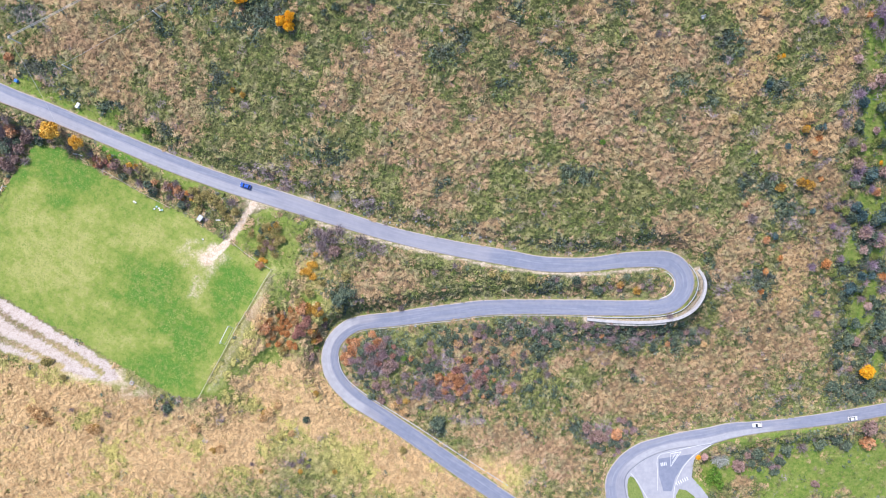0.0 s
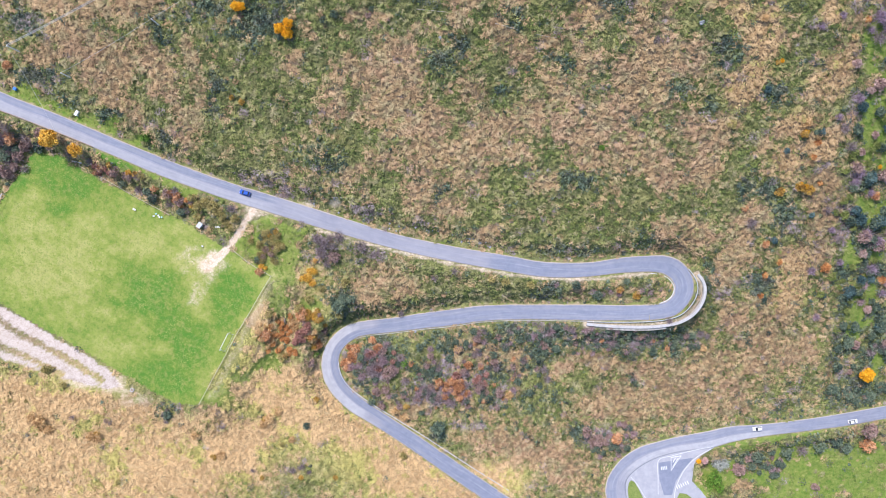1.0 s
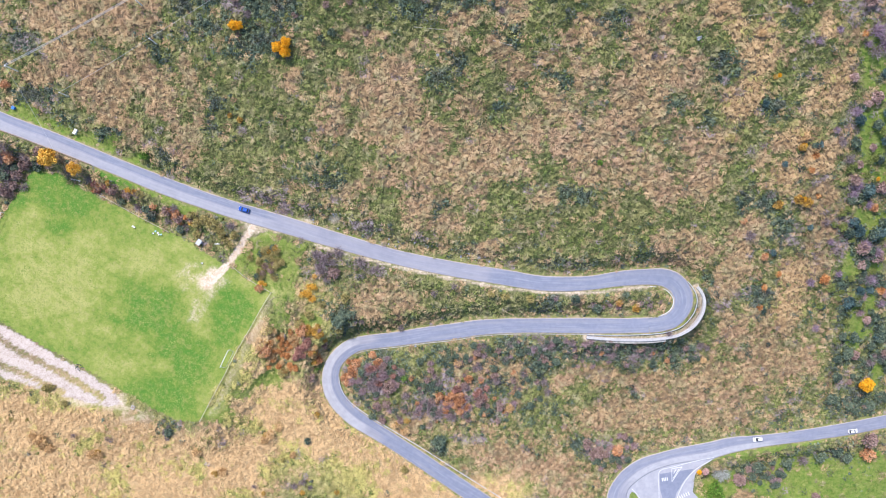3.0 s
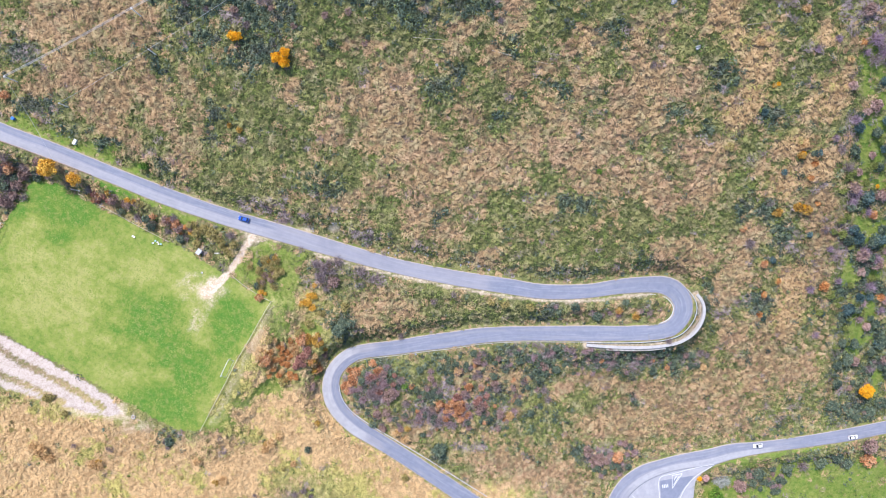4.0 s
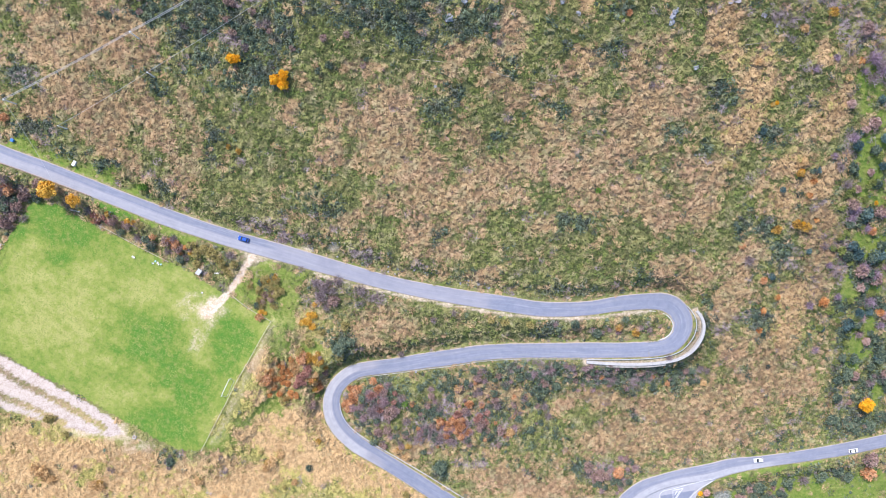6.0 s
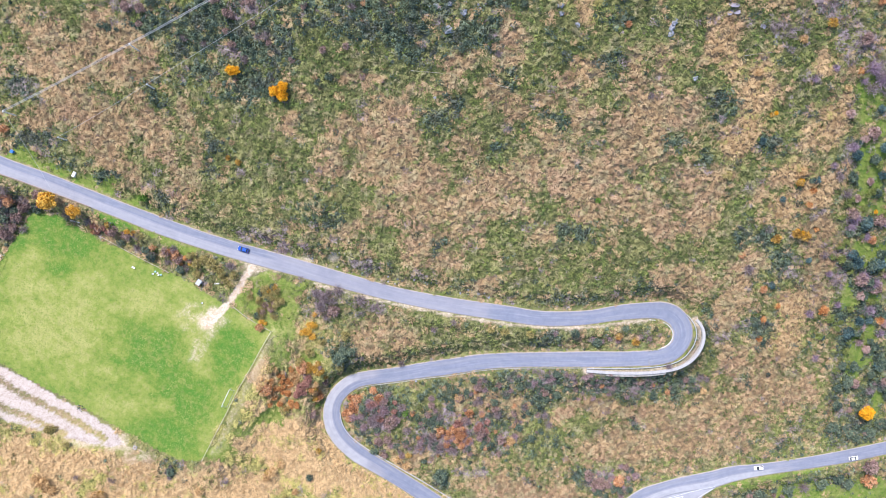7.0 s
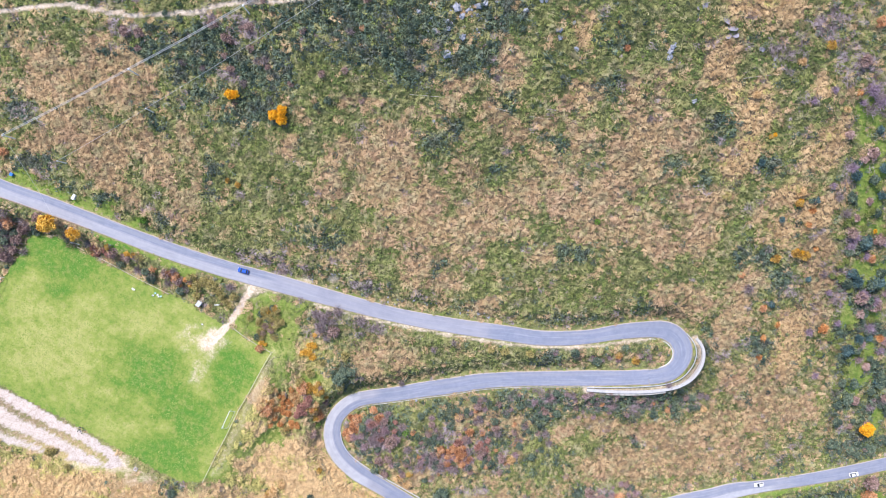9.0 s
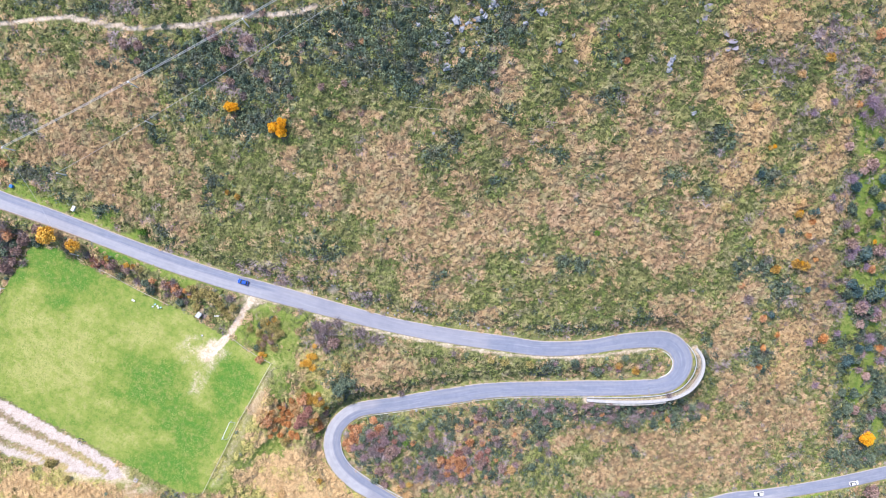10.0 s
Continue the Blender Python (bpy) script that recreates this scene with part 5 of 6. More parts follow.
grow("olive_shrub", OLIVE, 0.4, "olive-brown shrub with fading leaves", "shrub", "olive shrubs",
     [(-138.5, 34.3, 2.0), (-120.6, 33.9, 1.8), (-114.8, 31.7, 2.0), (-106.6, 27.7, 2.0), (-101.9, 25.0, 2.0), (-97.6, 22.9, 2.0), (-92.6, 21.5, 2.0), (-88.4, 17.9, 2.0), (-85.4, 13.6, 1.8), (-83.2, 11.4, 1.6), (-96.8, 15.6, 1.8), (-53.3, -17.0, 2.1), (-57.4, -20.6, 2.1), (-41.9, -22.9, 2.1), (-48.2, -12.3, 1.8), (-64.4, -40.5, 2.3), (-68.7, -22.7, 2.0), (-117.5, 30.8, 1.8), (-113.2, 29.1, 2.0), (-108.8, 28.3, 2.0), (-95.8, 20.0, 2.4), (-90.2, 20.0, 2.4), (-86.6, 15.7, 2.0), (-81.8, 15.1, 1.8), (25.9, -8.6, 2.0), (36.2, -9.6, 1.8), (20.2, -7.6, 1.8), (106.3, 51.9, 2.1), (-38.8, -9.7, 2.1)])
grow("green_shrub", BRIGHT, 0.4, "fresh green bush beside the road", "shrub", "fresh green bushes",
     [(-114.9, 45.8, 2.0), (126.1, -98.0, 3.4), (122.9, -101.1, 2.3), (129.2, -103.0, 2.6), (-42.4, -41.2, 1.2), (-52.3, -40.5, 1.4), (-15.3, -43.8, 1.9), (59.0, 42.8, 1.3)])


def thicket(count, middle, reach, radius, seed):
    """Chance places inside an oval, clear of roads and pitch: x, y, radius."""
    r, out = random.Random(seed), []
    while len(out) < count:
        a, q = r.uniform(0, 2 * math.pi), math.sqrt(r.uniform(0, 1))
        x, y, rad = middle[0] + math.cos(a) * q * reach[0], middle[1] + math.sin(a) * q * reach[1], r.uniform(*radius)
        spot = np.array([x]), np.array([y])
        if road_near(*spot)[0][0] > rad and inside(*spot, FIELD)[0] < -rad and inside(*spot, APRON)[0] < -rad:
            out.append((x, y, rad))
    return out


EMBER = plant_material("ember_leaf", (0.30, 0.11, 0.04), (0.62, 0.275, 0.095), (0.80, 0.47, 0.19), kin=((1.4, 0.3, (0.12, 0.085, 0.05), (0.38, 0.28, 0.17)),))
EAST, WOOD_TOP, TRIANGLE, BELOW = ((193, 12), (19, 78)), ((-45, 106), (75, 24)), ((2, -50), (44, 16)), ((62, -33), (58, 6))
GROVE, CORNER, COPSE, FRINGE = ((-62.4, -31.8), (11, 10)), ((-168.6, 44.2), (14, 15)), ((-69.4, 4.0), (7.0, 7.5)), ((-53.6, -26.5), (6, 8))
grow("grove_rust", EMBER, 0.5, "rust-orange bush in a dense autumn clump", "shrub", "rust clump bushes", thick=95,
     places=[(-68.6, -28.1, 1.4), (-69.8, -31.5, 1.4), (-68.1, -34.9, 1.5), (-66.2, -38.0, 1.5), (-64.0, -40.5, 1.5), (-61.6, -37.7, 1.5), (-62.8, -33.9, 1.5), (-64.8, -30.9, 1.5), (-66.9, -31.2, 1.5), (-63.0, -28.7, 1.5), (-60.3, -26.9, 1.5),
             (-64.5, -26.6, 1.5), (-61.2, -23.9, 1.2), (-53.7, -32.5, 1.5), (-51.7, -32.2, 1.2), (-51.1, -34.6, 1.2), (-69.7, -38.2, 1.2), (-59.4, -39.4, 1.2), (-66.0, -25.9, 1.2)] + thicket(16, *GROVE, (0.8, 1.4), 21))
grow("hedge_rust", EMBER, 0.4, "rust-red bush in the hedge above the pitch", "shrub", "rust hedge bushes", [(-105.2, 22.1, 1.6), (-103.2, 20.3, 1.4), (-100.3, 22.1, 1.2), (-107.3, 24.8, 1.2)], thick=95)
grow("hedge_rose", MAROON, 0.4, "dull rose-red bush in the hedge above the pitch", "shrub", "rose hedge bushes", [(-136.2, 35.5, 1.9), (-132.8, 34.4, 1.6), (-130.4, 32.6, 1.9), (-136.0, 32.9, 1.7), (-128.4, 31.9, 1.4)], thick=80)
grow("grove_faded", FADED, 0.5, "orange-brown bush in a dense autumn clump", "shrub", "rust clump bushes", thicket(24, *GROVE, (0.9, 1.7), 29), thick=80)
grow("grove_maroon", MAROON, 0.6, "dark maroon bush in a dense autumn clump", "shrub", "rust clump bushes", [(-57.0, -31.1, 2.2), (-55.0, -29.5, 2.0), (-58.1, -32.8, 2.0), (-54.3, -27.8, 1.7), (-59.3, -34.4, 1.7), (-56.3, -33.5, 1.5)], thick=95)
grow("grove_yellow", YELLOW, 0.6, "yellow-orange bush in a dense autumn clump", "shrub", "rust clump bushes",
     [(-57.0, -23.8, 1.5), (-55.6, -24.5, 1.2), (-51.6, -24.0, 1.5), (-53.5, -23.5, 1.0), (-52.3, -33.0, 1.3), (-54.0, -33.8, 1.0), (-50.9, -34.4, 0.9), (-70.1, -27.4, 1.2), (-69.0, -29.8, 0.9)], thick=110)
grow("grove_plum", PLUM, 0.5, "plum-brown bush in a dense clump", "shrub", "dense clump bushes", thicket(4, *FRINGE, (1.0, 1.6), 23) + thicket(8, *CORNER, (1.6, 2.8), 24), thick=80)
grow("grove_bare", TWIG, 0.4, "bare mauve bush in a dense clump", "shrub", "dense clump bushes", thicket(34, *CORNER, (1.6, 3.0), 25), bare=True)
grow("grove_dark", EVERGREEN, 0.5, "dark evergreen bush in a dense clump", "shrub", "dense clump bushes", thicket(14, *CORNER, (1.4, 2.4), 26) + thicket(4, *COPSE, (1.0, 1.6), 27))
grow("copse_amber", AMBER, 0.5, "amber-yellow bush in a small copse", "shrub", "copse bushes", [(-68.3, 9.1, 1.4), (-65.9, 10.2, 1.4), (-70.6, 8.7, 1.2), (-72.4, -1.2, 1.0)], thick=70)
grow("copse_brown", PLUM, 0.5, "plum-brown bush in a small copse", "shrub", "copse bushes", thick=70,
     places=[(-69.8, 3.0, 1.5), (-67.6, 1.4, 1.5), (-70.9, 0.3, 1.4), (-66.5, 4.1, 1.3)])
grow("copse_bare", OLIVE, 0.4, "thin olive-brown bush in a small copse", "shrub", "copse bushes", thicket(22, *COPSE, (1.1, 2.0), 37), bare=True)
grow("grove_olive", OLIVE, 0.5, "olive-yellow bush in a small copse", "shrub", "copse bushes", thicket(13, *COPSE, (1.1, 1.8), 28), thick=62)
grow("thicket_evergreen", EVERGREEN, 0.5, "dark blue-green evergreen bush in the thicket", "shrub", "thicket bushes",
     thicket(48, *EAST, (1.3, 2.8), 1) + thicket(70, *WOOD_TOP, (0.9, 1.7), 2) + thicket(40, *TRIANGLE, (1.0, 1.9), 3) + thicket(42, *BELOW, (1.0, 1.9), 4))
grow("thicket_plum", PLUM, 0.4, "dusky plum bush in the thicket", "shrub", "thicket bushes",
     thicket(24, *EAST, (1.3, 2.6), 5) + thicket(20, *WOOD_TOP, (0.9, 1.6), 6) + thicket(32, *TRIANGLE, (1.0, 2.0), 7) + thicket(12, *BELOW, (1.0, 2.0), 8))
grow("thicket_bare", TWIG, 0.3, "leafless grey-mauve bush in the thicket", "shrub", "thicket bushes",
     thicket(18, *EAST, (1.5, 3.0), 9) + thicket(8, *WOOD_TOP, (1.2, 2.2), 10) + thicket(26, *TRIANGLE, (1.2, 2.4), 11) + thicket(12, *BELOW, (1.2, 2.2), 12), bare=True)
TEAL = plant_material("blue_green_needle", (0.018, 0.045, 0.052), (0.055, 0.105, 0.11), (0.17, 0.255, 0.24))
grow("conifer_shrub", TEAL, 0.6, "dense dark blue-green conifer bush on the slope", "shrub", "blue-green conifer bushes", thick=120,
     places=[(166.4, 34.3, 2.8), (164.2, 22.2, 2.4), (167.6, 18.8, 2.6), (176.3, 18.4, 3.1), (174.4, 16.5, 2.2), (154.9, 59.1, 2.2), (165.7, 61.8, 2.2), (141.6, 50.1, 1.8), (175.4, -6.0, 2.2), (179.6, -5.6, 2.0), (170.9, -10.9, 2.8),
             (167.6, 52.0, 1.8), (155.8, 63.9, 1.1), (160.6, 75.1, 1.7), (117.1, 63.7, 1.5), (129.7, 43.3, 1.4), (133.7, 9.7, 1.6), (160.6, -12.8, 1.5), (146.7, 19.9, 1.5), (189.9, -26.6, 2.3)])
PURPLE = plant_material("purple_twig", (0.14, 0.09, 0.13), (0.30, 0.21, 0.28), (0.48, 0.37, 0.45))
grow("purple_shrub", PURPLE, 0.4, "twiggy purple-grey shrub nearly out of leaf", "shrub", "purple-grey shrubs", bare=True,
     places=[(152.8, 87.7, 3.1), (157.5, 84.1, 3.0), (150.7, 83.8, 1.9), (162.1, 36.4, 2.5), (160.8, 33.2, 2.3), (168.2, 28.9, 2.4), (171.7, 13.1, 2.9), (177.2, 10.8, 2.9), (178.4, -1.2, 3.0), (160.1, -22.2, 2.0),
             (146.7, 55.5, 1.8), (152.9, 61.9, 2.2), (173.6, 34.3, 2.3), (138.4, 87.6, 1.9), (131.6, 83.9, 1.7), (152.4, -2.2, 2.2), (163.7, 1.3, 2.0), (156.7, 14.3, 1.9), (186.2, -11.1, 2.3)])
grow("orange_shrub", GOLD, 0.3, "small bright orange shrub in the dry grass", "shrub", "bright orange shrubs", thick=110,
     places=[(120.3, 72.9, 0.9), (135.9, 50.1, 1.2), (140.7, 30.8, 1.4), (138.8, 31.5, 1.1), (169.7, 38.6, 1.0)])
grow("ember_shrub", EMBER, 0.3, "orange-red autumn shrub in the dry grass", "shrub", "orange-red shrubs", thick=85,
     places=[(158.3, -1.0, 2.2), (133.3, -4.5, 1.5), (133.0, -13.0, 1.5), (184.5, -5.6, 2.0), (148.5, 86.8, 1.3), (141.5, 46.5, 1.5), (141.0, 41.4, 1.4), (146.9, 32.0, 1.2), (130.9, 8.5, 1.2), (138.1, 1.0, 1.4), (171.3, 28.9, 1.5)])
grow("leafy_shrub", LEAF, 0.4, "low yellow-green leafy shrub in the thicket", "shrub", "leafy green shrubs", thicket(46, (168, 24), (13, 62), (1.0, 2.1), 61), thick=70)
SILVER = plant_material("silver_twig", (0.22, 0.23, 0.21), (0.42, 0.44, 0.40), (0.62, 0.64, 0.59))
grow("silver_shrub", SILVER, 0.5, "leafless silver-grey feathery shrub by the junction", "shrub", "silver shrubs", [(127.6, -89.6, 3.0), (130.4, -91.2, 2.7), (128.6, -93.0, 2.3), (125.6, -91.4, 1.9)], bare=True)
ROSE = plant_material("rose_leaf", (0.30, 0.17, 0.15), (0.55, 0.33, 0.30), (0.72, 0.50, 0.46))
grow("rose_shrub", ROSE, 0.4, "dusty pink autumn shrub by the junction", "shrub", "", [(119.0, -88.4, 1.7)], thick=100)
DUSTY = plant_material("dusty_pink_leaf", (0.22, 0.14, 0.12), (0.42, 0.28, 0.24), (0.58, 0.42, 0.37))
grow("dusty_shrub", DUSTY, 0.4, "dull pink-brown shrub with thinning leaves", "shrub", "pink-brown shrubs", thick=80,
     places=[(159.5, 66.9, 2.6), (156.6, 64.9, 1.8), (148.5, 73.2, 1.9), (163.6, 49.9, 1.6), (172.7, 4.9, 2.2), (182.3, -18.7, 2.0), (159.8, 43.7, 1.8), (187.7, -7.3, 2.0)])
grow("golden_shrub", GOLD, 0.3, "small golden-orange shrub by the junction", "shrub", "", [(116.2, -88.6, 1.2)], thick=100)
MAUVE = plant_material("mauve_twig", (0.17, 0.105, 0.115), (0.37, 0.245, 0.265), (0.55, 0.41, 0.42))
HOLLOW, DELL = ((-26.4, -43.0), (11, 8)), ((3.6, -55.6), (13, 6))
grow("bank_shrub", MAUVE, 0.3, "leafless mauve shrub inside the hairpin bend", "shrub", "mauve hairpin shrubs", bare=True,
     places=[(66.3, -13.0, 1.6), (69.5, -11.9, 1.5), (73.3, -13.1, 1.6), (62.4, -11.9, 1.4), (82.4, -11.5, 1.5), (86.1, -12.7, 1.5), (90.0, -10.6, 1.3), (46.8, -9.4, 1.4)])
grow("mauve_shrub", MAUVE, 0.3, "leafless purplish-mauve shrub in the thicket", "shrub", "mauve shrubs",
     thicket(26, *HOLLOW, (1.2, 2.3), 31) + thicket(24, *DELL, (1.2, 2.2), 32) + thicket(16, *TRIANGLE, (1.0, 1.8), 33) + thicket(28, *BELOW, (1.0, 1.8), 34) + thicket(26, *EAST, (1.3, 2.6), 35), bare=True)
BEND, LANE = ((76.9, -79.4), (11, 9)), ((150.4, -92.3), (14, 7))
grow("roadside_dark", EVERGREEN, 0.5, "dark green bush beside the road bend", "shrub", "roadside bushes", thicket(16, *BEND, (1.0, 2.0), 41) + thicket(14, *LANE, (1.2, 2.3), 42))
grow("roadside_plum", PLUM, 0.4, "dusky plum bush beside the road bend", "shrub", "roadside bushes", thicket(12, *BEND, (1.0, 1.9), 43) + thicket(5, *LANE, (1.2, 2.0), 44))
grow("roadside_bare", MAUVE, 0.3, "leafless mauve bush beside the road bend", "shrub", "roadside bushes", thicket(16, *BEND, (1.0, 2.0), 45) + thicket(6, *LANE, (1.2, 2.0), 46), bare=True)
grow("dell_rust", RUST, 0.4, "rust-red bush among mauve thicket", "shrub", "thicket bushes", thicket(12, (5.4, -54.0), (7, 5), (1.2, 2.0), 52) + thicket(10, (-38.5, -40.0), (3.6, 7), (1.0, 1.7), 53), thick=85)
grow("dell_maroon", MAROON, 0.4, "dark maroon bush among mauve thicket", "shrub", "thicket bushes", thicket(10, (13.0, -50.0), (7, 5), (1.2, 2.0), 54) + thicket(8, (-25.0, -41.5), (7, 5), (1.1, 1.8), 55), thick=85)
grow("thicket_rust", RUST, 0.3, "rust-orange bush in the thicket", "shrub", "thicket bushes",
     thicket(8, *EAST, (1.0, 1.8), 13) + thicket(14, *TRIANGLE, (0.8, 1.5), 14) + thicket(4, *BELOW, (0.8, 1.4), 15))


# ---------------- the hairpin's wall, kerbs and rails ----------------
def swept(line, profile, closed=True):
    """A profile of (out, up) points carried along a line of x, y, z; out is to the line's right."""
    line = np.asarray(line, float)
    right = sides_of(line)
    k, n = len(profile), len(line)
    verts = [(line[i, 0] + right[i, 0] * o, line[i, 1] + right[i, 1] * o, line[i, 2] + u) for i in range(n) for o, u in profile]
    bm = bmesh.new()
    vs = [bm.verts.new(v) for v in verts]
    for i in range(n - 1):
        for j in range(k if closed else k - 1):
            a, b = i * k + j, i * k + (j + 1) % k
            bm.faces.new((vs[a], vs[a + k], vs[b + k], vs[b]))
    if closed:
        bm.faces.new(vs[:k])
        bm.faces.new(vs[-1 : -k - 1 : -1])
    bmesh.ops.recalc_face_normals(bm, faces=bm.faces)
    return bm


def solo(name, bm, material, label, category, group="", kind=""):
    me = bpy.data.meshes.new(name)
    bm.to_mesh(me)
    bm.free()
    me.materials.append(material)
    return tagged(new(name, me), label, category, group, kind)


def level_line(points, level, step=1.5):
    """Points of x, y made into a smooth line whose height runs evenly from one level to the other."""
    line = resample([(x, y, 0, 0) for x, y in points], step)[:, :3]
    line[:, 2] = np.linspace(level[0], level[1], len(line))
    return line


solo("retaining_wall", swept(level_line(WALL, (-9.9, -12.6)), [(-0.7, -5), (-0.55, 0.55), (-0.45, 0.6), (0.5, 0.6), (0.6, 0.55), (0.75, -5)]), CONCRETE,
     "pale weathered concrete retaining wall round the hairpin", "wall")
solo("gutter", swept(level_line(WALL[6:10], (-11.6, -12.3)), [(-1.5, -0.6), (-1.5, 0.1), (-1.43, 0.14), (-0.62, 0.1), (-0.62, -0.6)]), EDGESTONE,
     "pale concrete gutter between the road and the wall", "gutter", kind="structure")
side = LINES[1][np.array([-37 < x < 62 for x in LINES[1][:, 0]]) & (LINES[1][:, 1] > -34)]
edge = side[:, :3].copy()
edge[:, :2] -= sides_of(side) * (side[:, 3:] + 0.32)
solo("kerb", swept(edge, [(-0.13, -0.4), (-0.13, 0.08), (-0.1, 0.11), (0.1, 0.11), (0.13, 0.08), (0.13, -0.4)]), EDGESTONE,
     "weathered low concrete kerb along the lower road", "kerb", kind="structure")
KERB = [(85.4, -4.3), (89.1, -4.7), (92.4, -5.9), (94.7, -8.0), (95.7, -10.5), (95.0, -13.3), (93.0, -15.4), (89.8, -16.8)]
solo("kerb", swept(level_line(KERB, (-8.9, -11.2), 0.8), [(-0.12, -0.3), (-0.12, 0.13), (-0.09, 0.16), (0.09, 0.16), (0.12, 0.13), (0.12, -0.3)]), PAINT,
     "whitewashed concrete kerb inside the hairpin", "kerb", kind="structure")


def rail_along(points, level, label, metal):
    """A steel crash barrier: a ribbed beam on posts."""
    line = level_line(points, level, 2.0)
    root = tagged(new("crash_barrier"), label, "crash barrier", "crash barriers")
    root.location = line[0]
    here = line - line[0]
    part("beam", swept(here, [(-0.1, 0.45), (-0.2, 0.55), (-0.1, 0.62), (-0.2, 0.70), (-0.1, 0.78), (0.06, 0.78), (0.06, 0.45)]), metal, root)
    bm = box(bmesh.new(), 0.12, 0.1, 1.25, (0, 0, 0.1))
    post = part("post", bm, metal, root)
    post.location = here[0]
    for p in here[2::2]:
        more = post.copy()
        scene.collection.objects.link(more)
        more.location = p


rail_along([(-42.8, -43.7), (-42.4, -47.0), (-40.9, -50.9), (-37.7, -55.1), (-32.3, -59.4), (-26.5, -63.3), (-17.9, -68.7), (-5.8, -76.4), (6.4, -84.6), (18.6, -92.6), (30.8, -100.5)], (-18.3, -28.0), "galvanised steel crash barrier along the lower road", ZINC)
rail_along([(101.0, -2.3), (103.9, -6.0), (105.1, -10.1), (103.8, -15.3), (99.5, -20.5), (93.0, -23.2), (83.7, -24.3), (72.1, -24.7), (60.5, -24.7)], (-9.6, -12.8), "galvanised steel crash barrier outside the hairpin", ZINC)
RUSTED = simple_material("weathered_rail", (0.22, 0.15, 0.11), (0.40, 0.32, 0.26), 0.3, 0.85)
rail_along([(-178.6, 58.7), (-172.0, 55.6), (-163.1, 52.5), (-154.3, 49.1), (-145.5, 45.8), (-135.8, 42.0)], (6.4, 3.9), "rust-stained crash barrier along the upper road", RUSTED)


# ---------------- road markings at the junction ----------------
def stripe(name, points, wide, level, label):
    line = resample([(x, y, level, 0) for x, y in points], 1.0)[:, :3]
    solo(name, swept(line, [(-wide / 2, -0.004), (-wide / 2, 0.012), (wide / 2, 0.012), (wide / 2, -0.004)]), PAINT, label, "road marking", "junction markings", "structure")


M = -33.98
stripe("marking_line", [(98.4, -103.7), (98.3, -96.6), (98.4, -88.6), (104.7, -86.4), (113.5, -84.0), (122.9, -82.1)], 0.2, M, "white painted edge line at the junction")
stripe("marking_line", [(105.6, -107.1), (106.0, -102.0), (107.7, -97.0), (110.6, -91.9), (115.4, -87.0), (121.9, -83.1)], 0.22, M, "white painted curved guide line")
stripe("marking_line", [(86.2, -96.3), (88.5, -98.8), (91.4, -103.3), (93.9, -107.3)], 0.22, M, "white painted line beside the island")
stripe("marking_line", [(104.0, -87.2), (104.1, -93.0)], 0.22, M, "white give-way triangle side")
stripe("marking_line", [(104.1, -93.0), (108.5, -86.4)], 0.22, M, "white give-way triangle side")
stripe("marking_line", [(104.0, -87.2), (108.5, -86.4)], 0.3, M, "white give-way triangle base")
stripe("marking_line", [(104.7, -91.4), (107.2, -87.4)], 0.3, M, "white give-way triangle hatching")
stripe("marking_line", [(104.8, -89.4), (105.9, -87.5)], 0.3, M, "white give-way triangle hatching")
for start, step, up, count in (((99.9, -92.9), (0.75, 0.12), (-0.25, 1.5), 4), ((107.2, -101.2), (0.95, 0.45), (-0.75, 1.5), 6)):
    for k in range(count):
        x, y = start[0] + step[0] * k, start[1] + step[1] * k
        stripe("marking_word", [(x, y), (x + up[0] / 2, y + up[1] / 2), (x + up[0], y + up[1])], 0.4, M, "worn white painted word on the asphalt")


def island(name, outline):
    """A kerbed grass island."""
    bm = bmesh.new()
    face = bm.faces.new([bm.verts.new((x, y, -34.1)) for x, y in outline])
    if face.normal.z < 0:
        face.normal_flip()
    top = bmesh.ops.extrude_face_region(bm, geom=[face])["geom"]
    bmesh.ops.translate(bm, vec=(0, 0, 0.28), verts=[v for v in top if isinstance(v, bmesh.types.BMVert)])
    ob = solo(name, bm, TURF, "raised grass traffic island with weeds", "traffic island", "traffic islands", "structure")
    return ob


TURF = simple_material("island_turf", (0.09, 0.15, 0.03), (0.24, 0.27, 0.08), 0.5, 0.95, 0.0, 0.1)
island("traffic_island", [(86.2, -97.6), (87.7, -98.3), (89.6, -101.3), (91.4, -104.8), (93.0, -109.3), (87.4, -109.9), (85.3, -106.4), (84.8, -101.9), (85.2, -98.9)])
island("traffic_island", [(108.0, -103.0), (111.1, -103.4), (114.6, -105.9), (117.2, -109.4), (106.6, -110.1), (106.6, -106.0)])


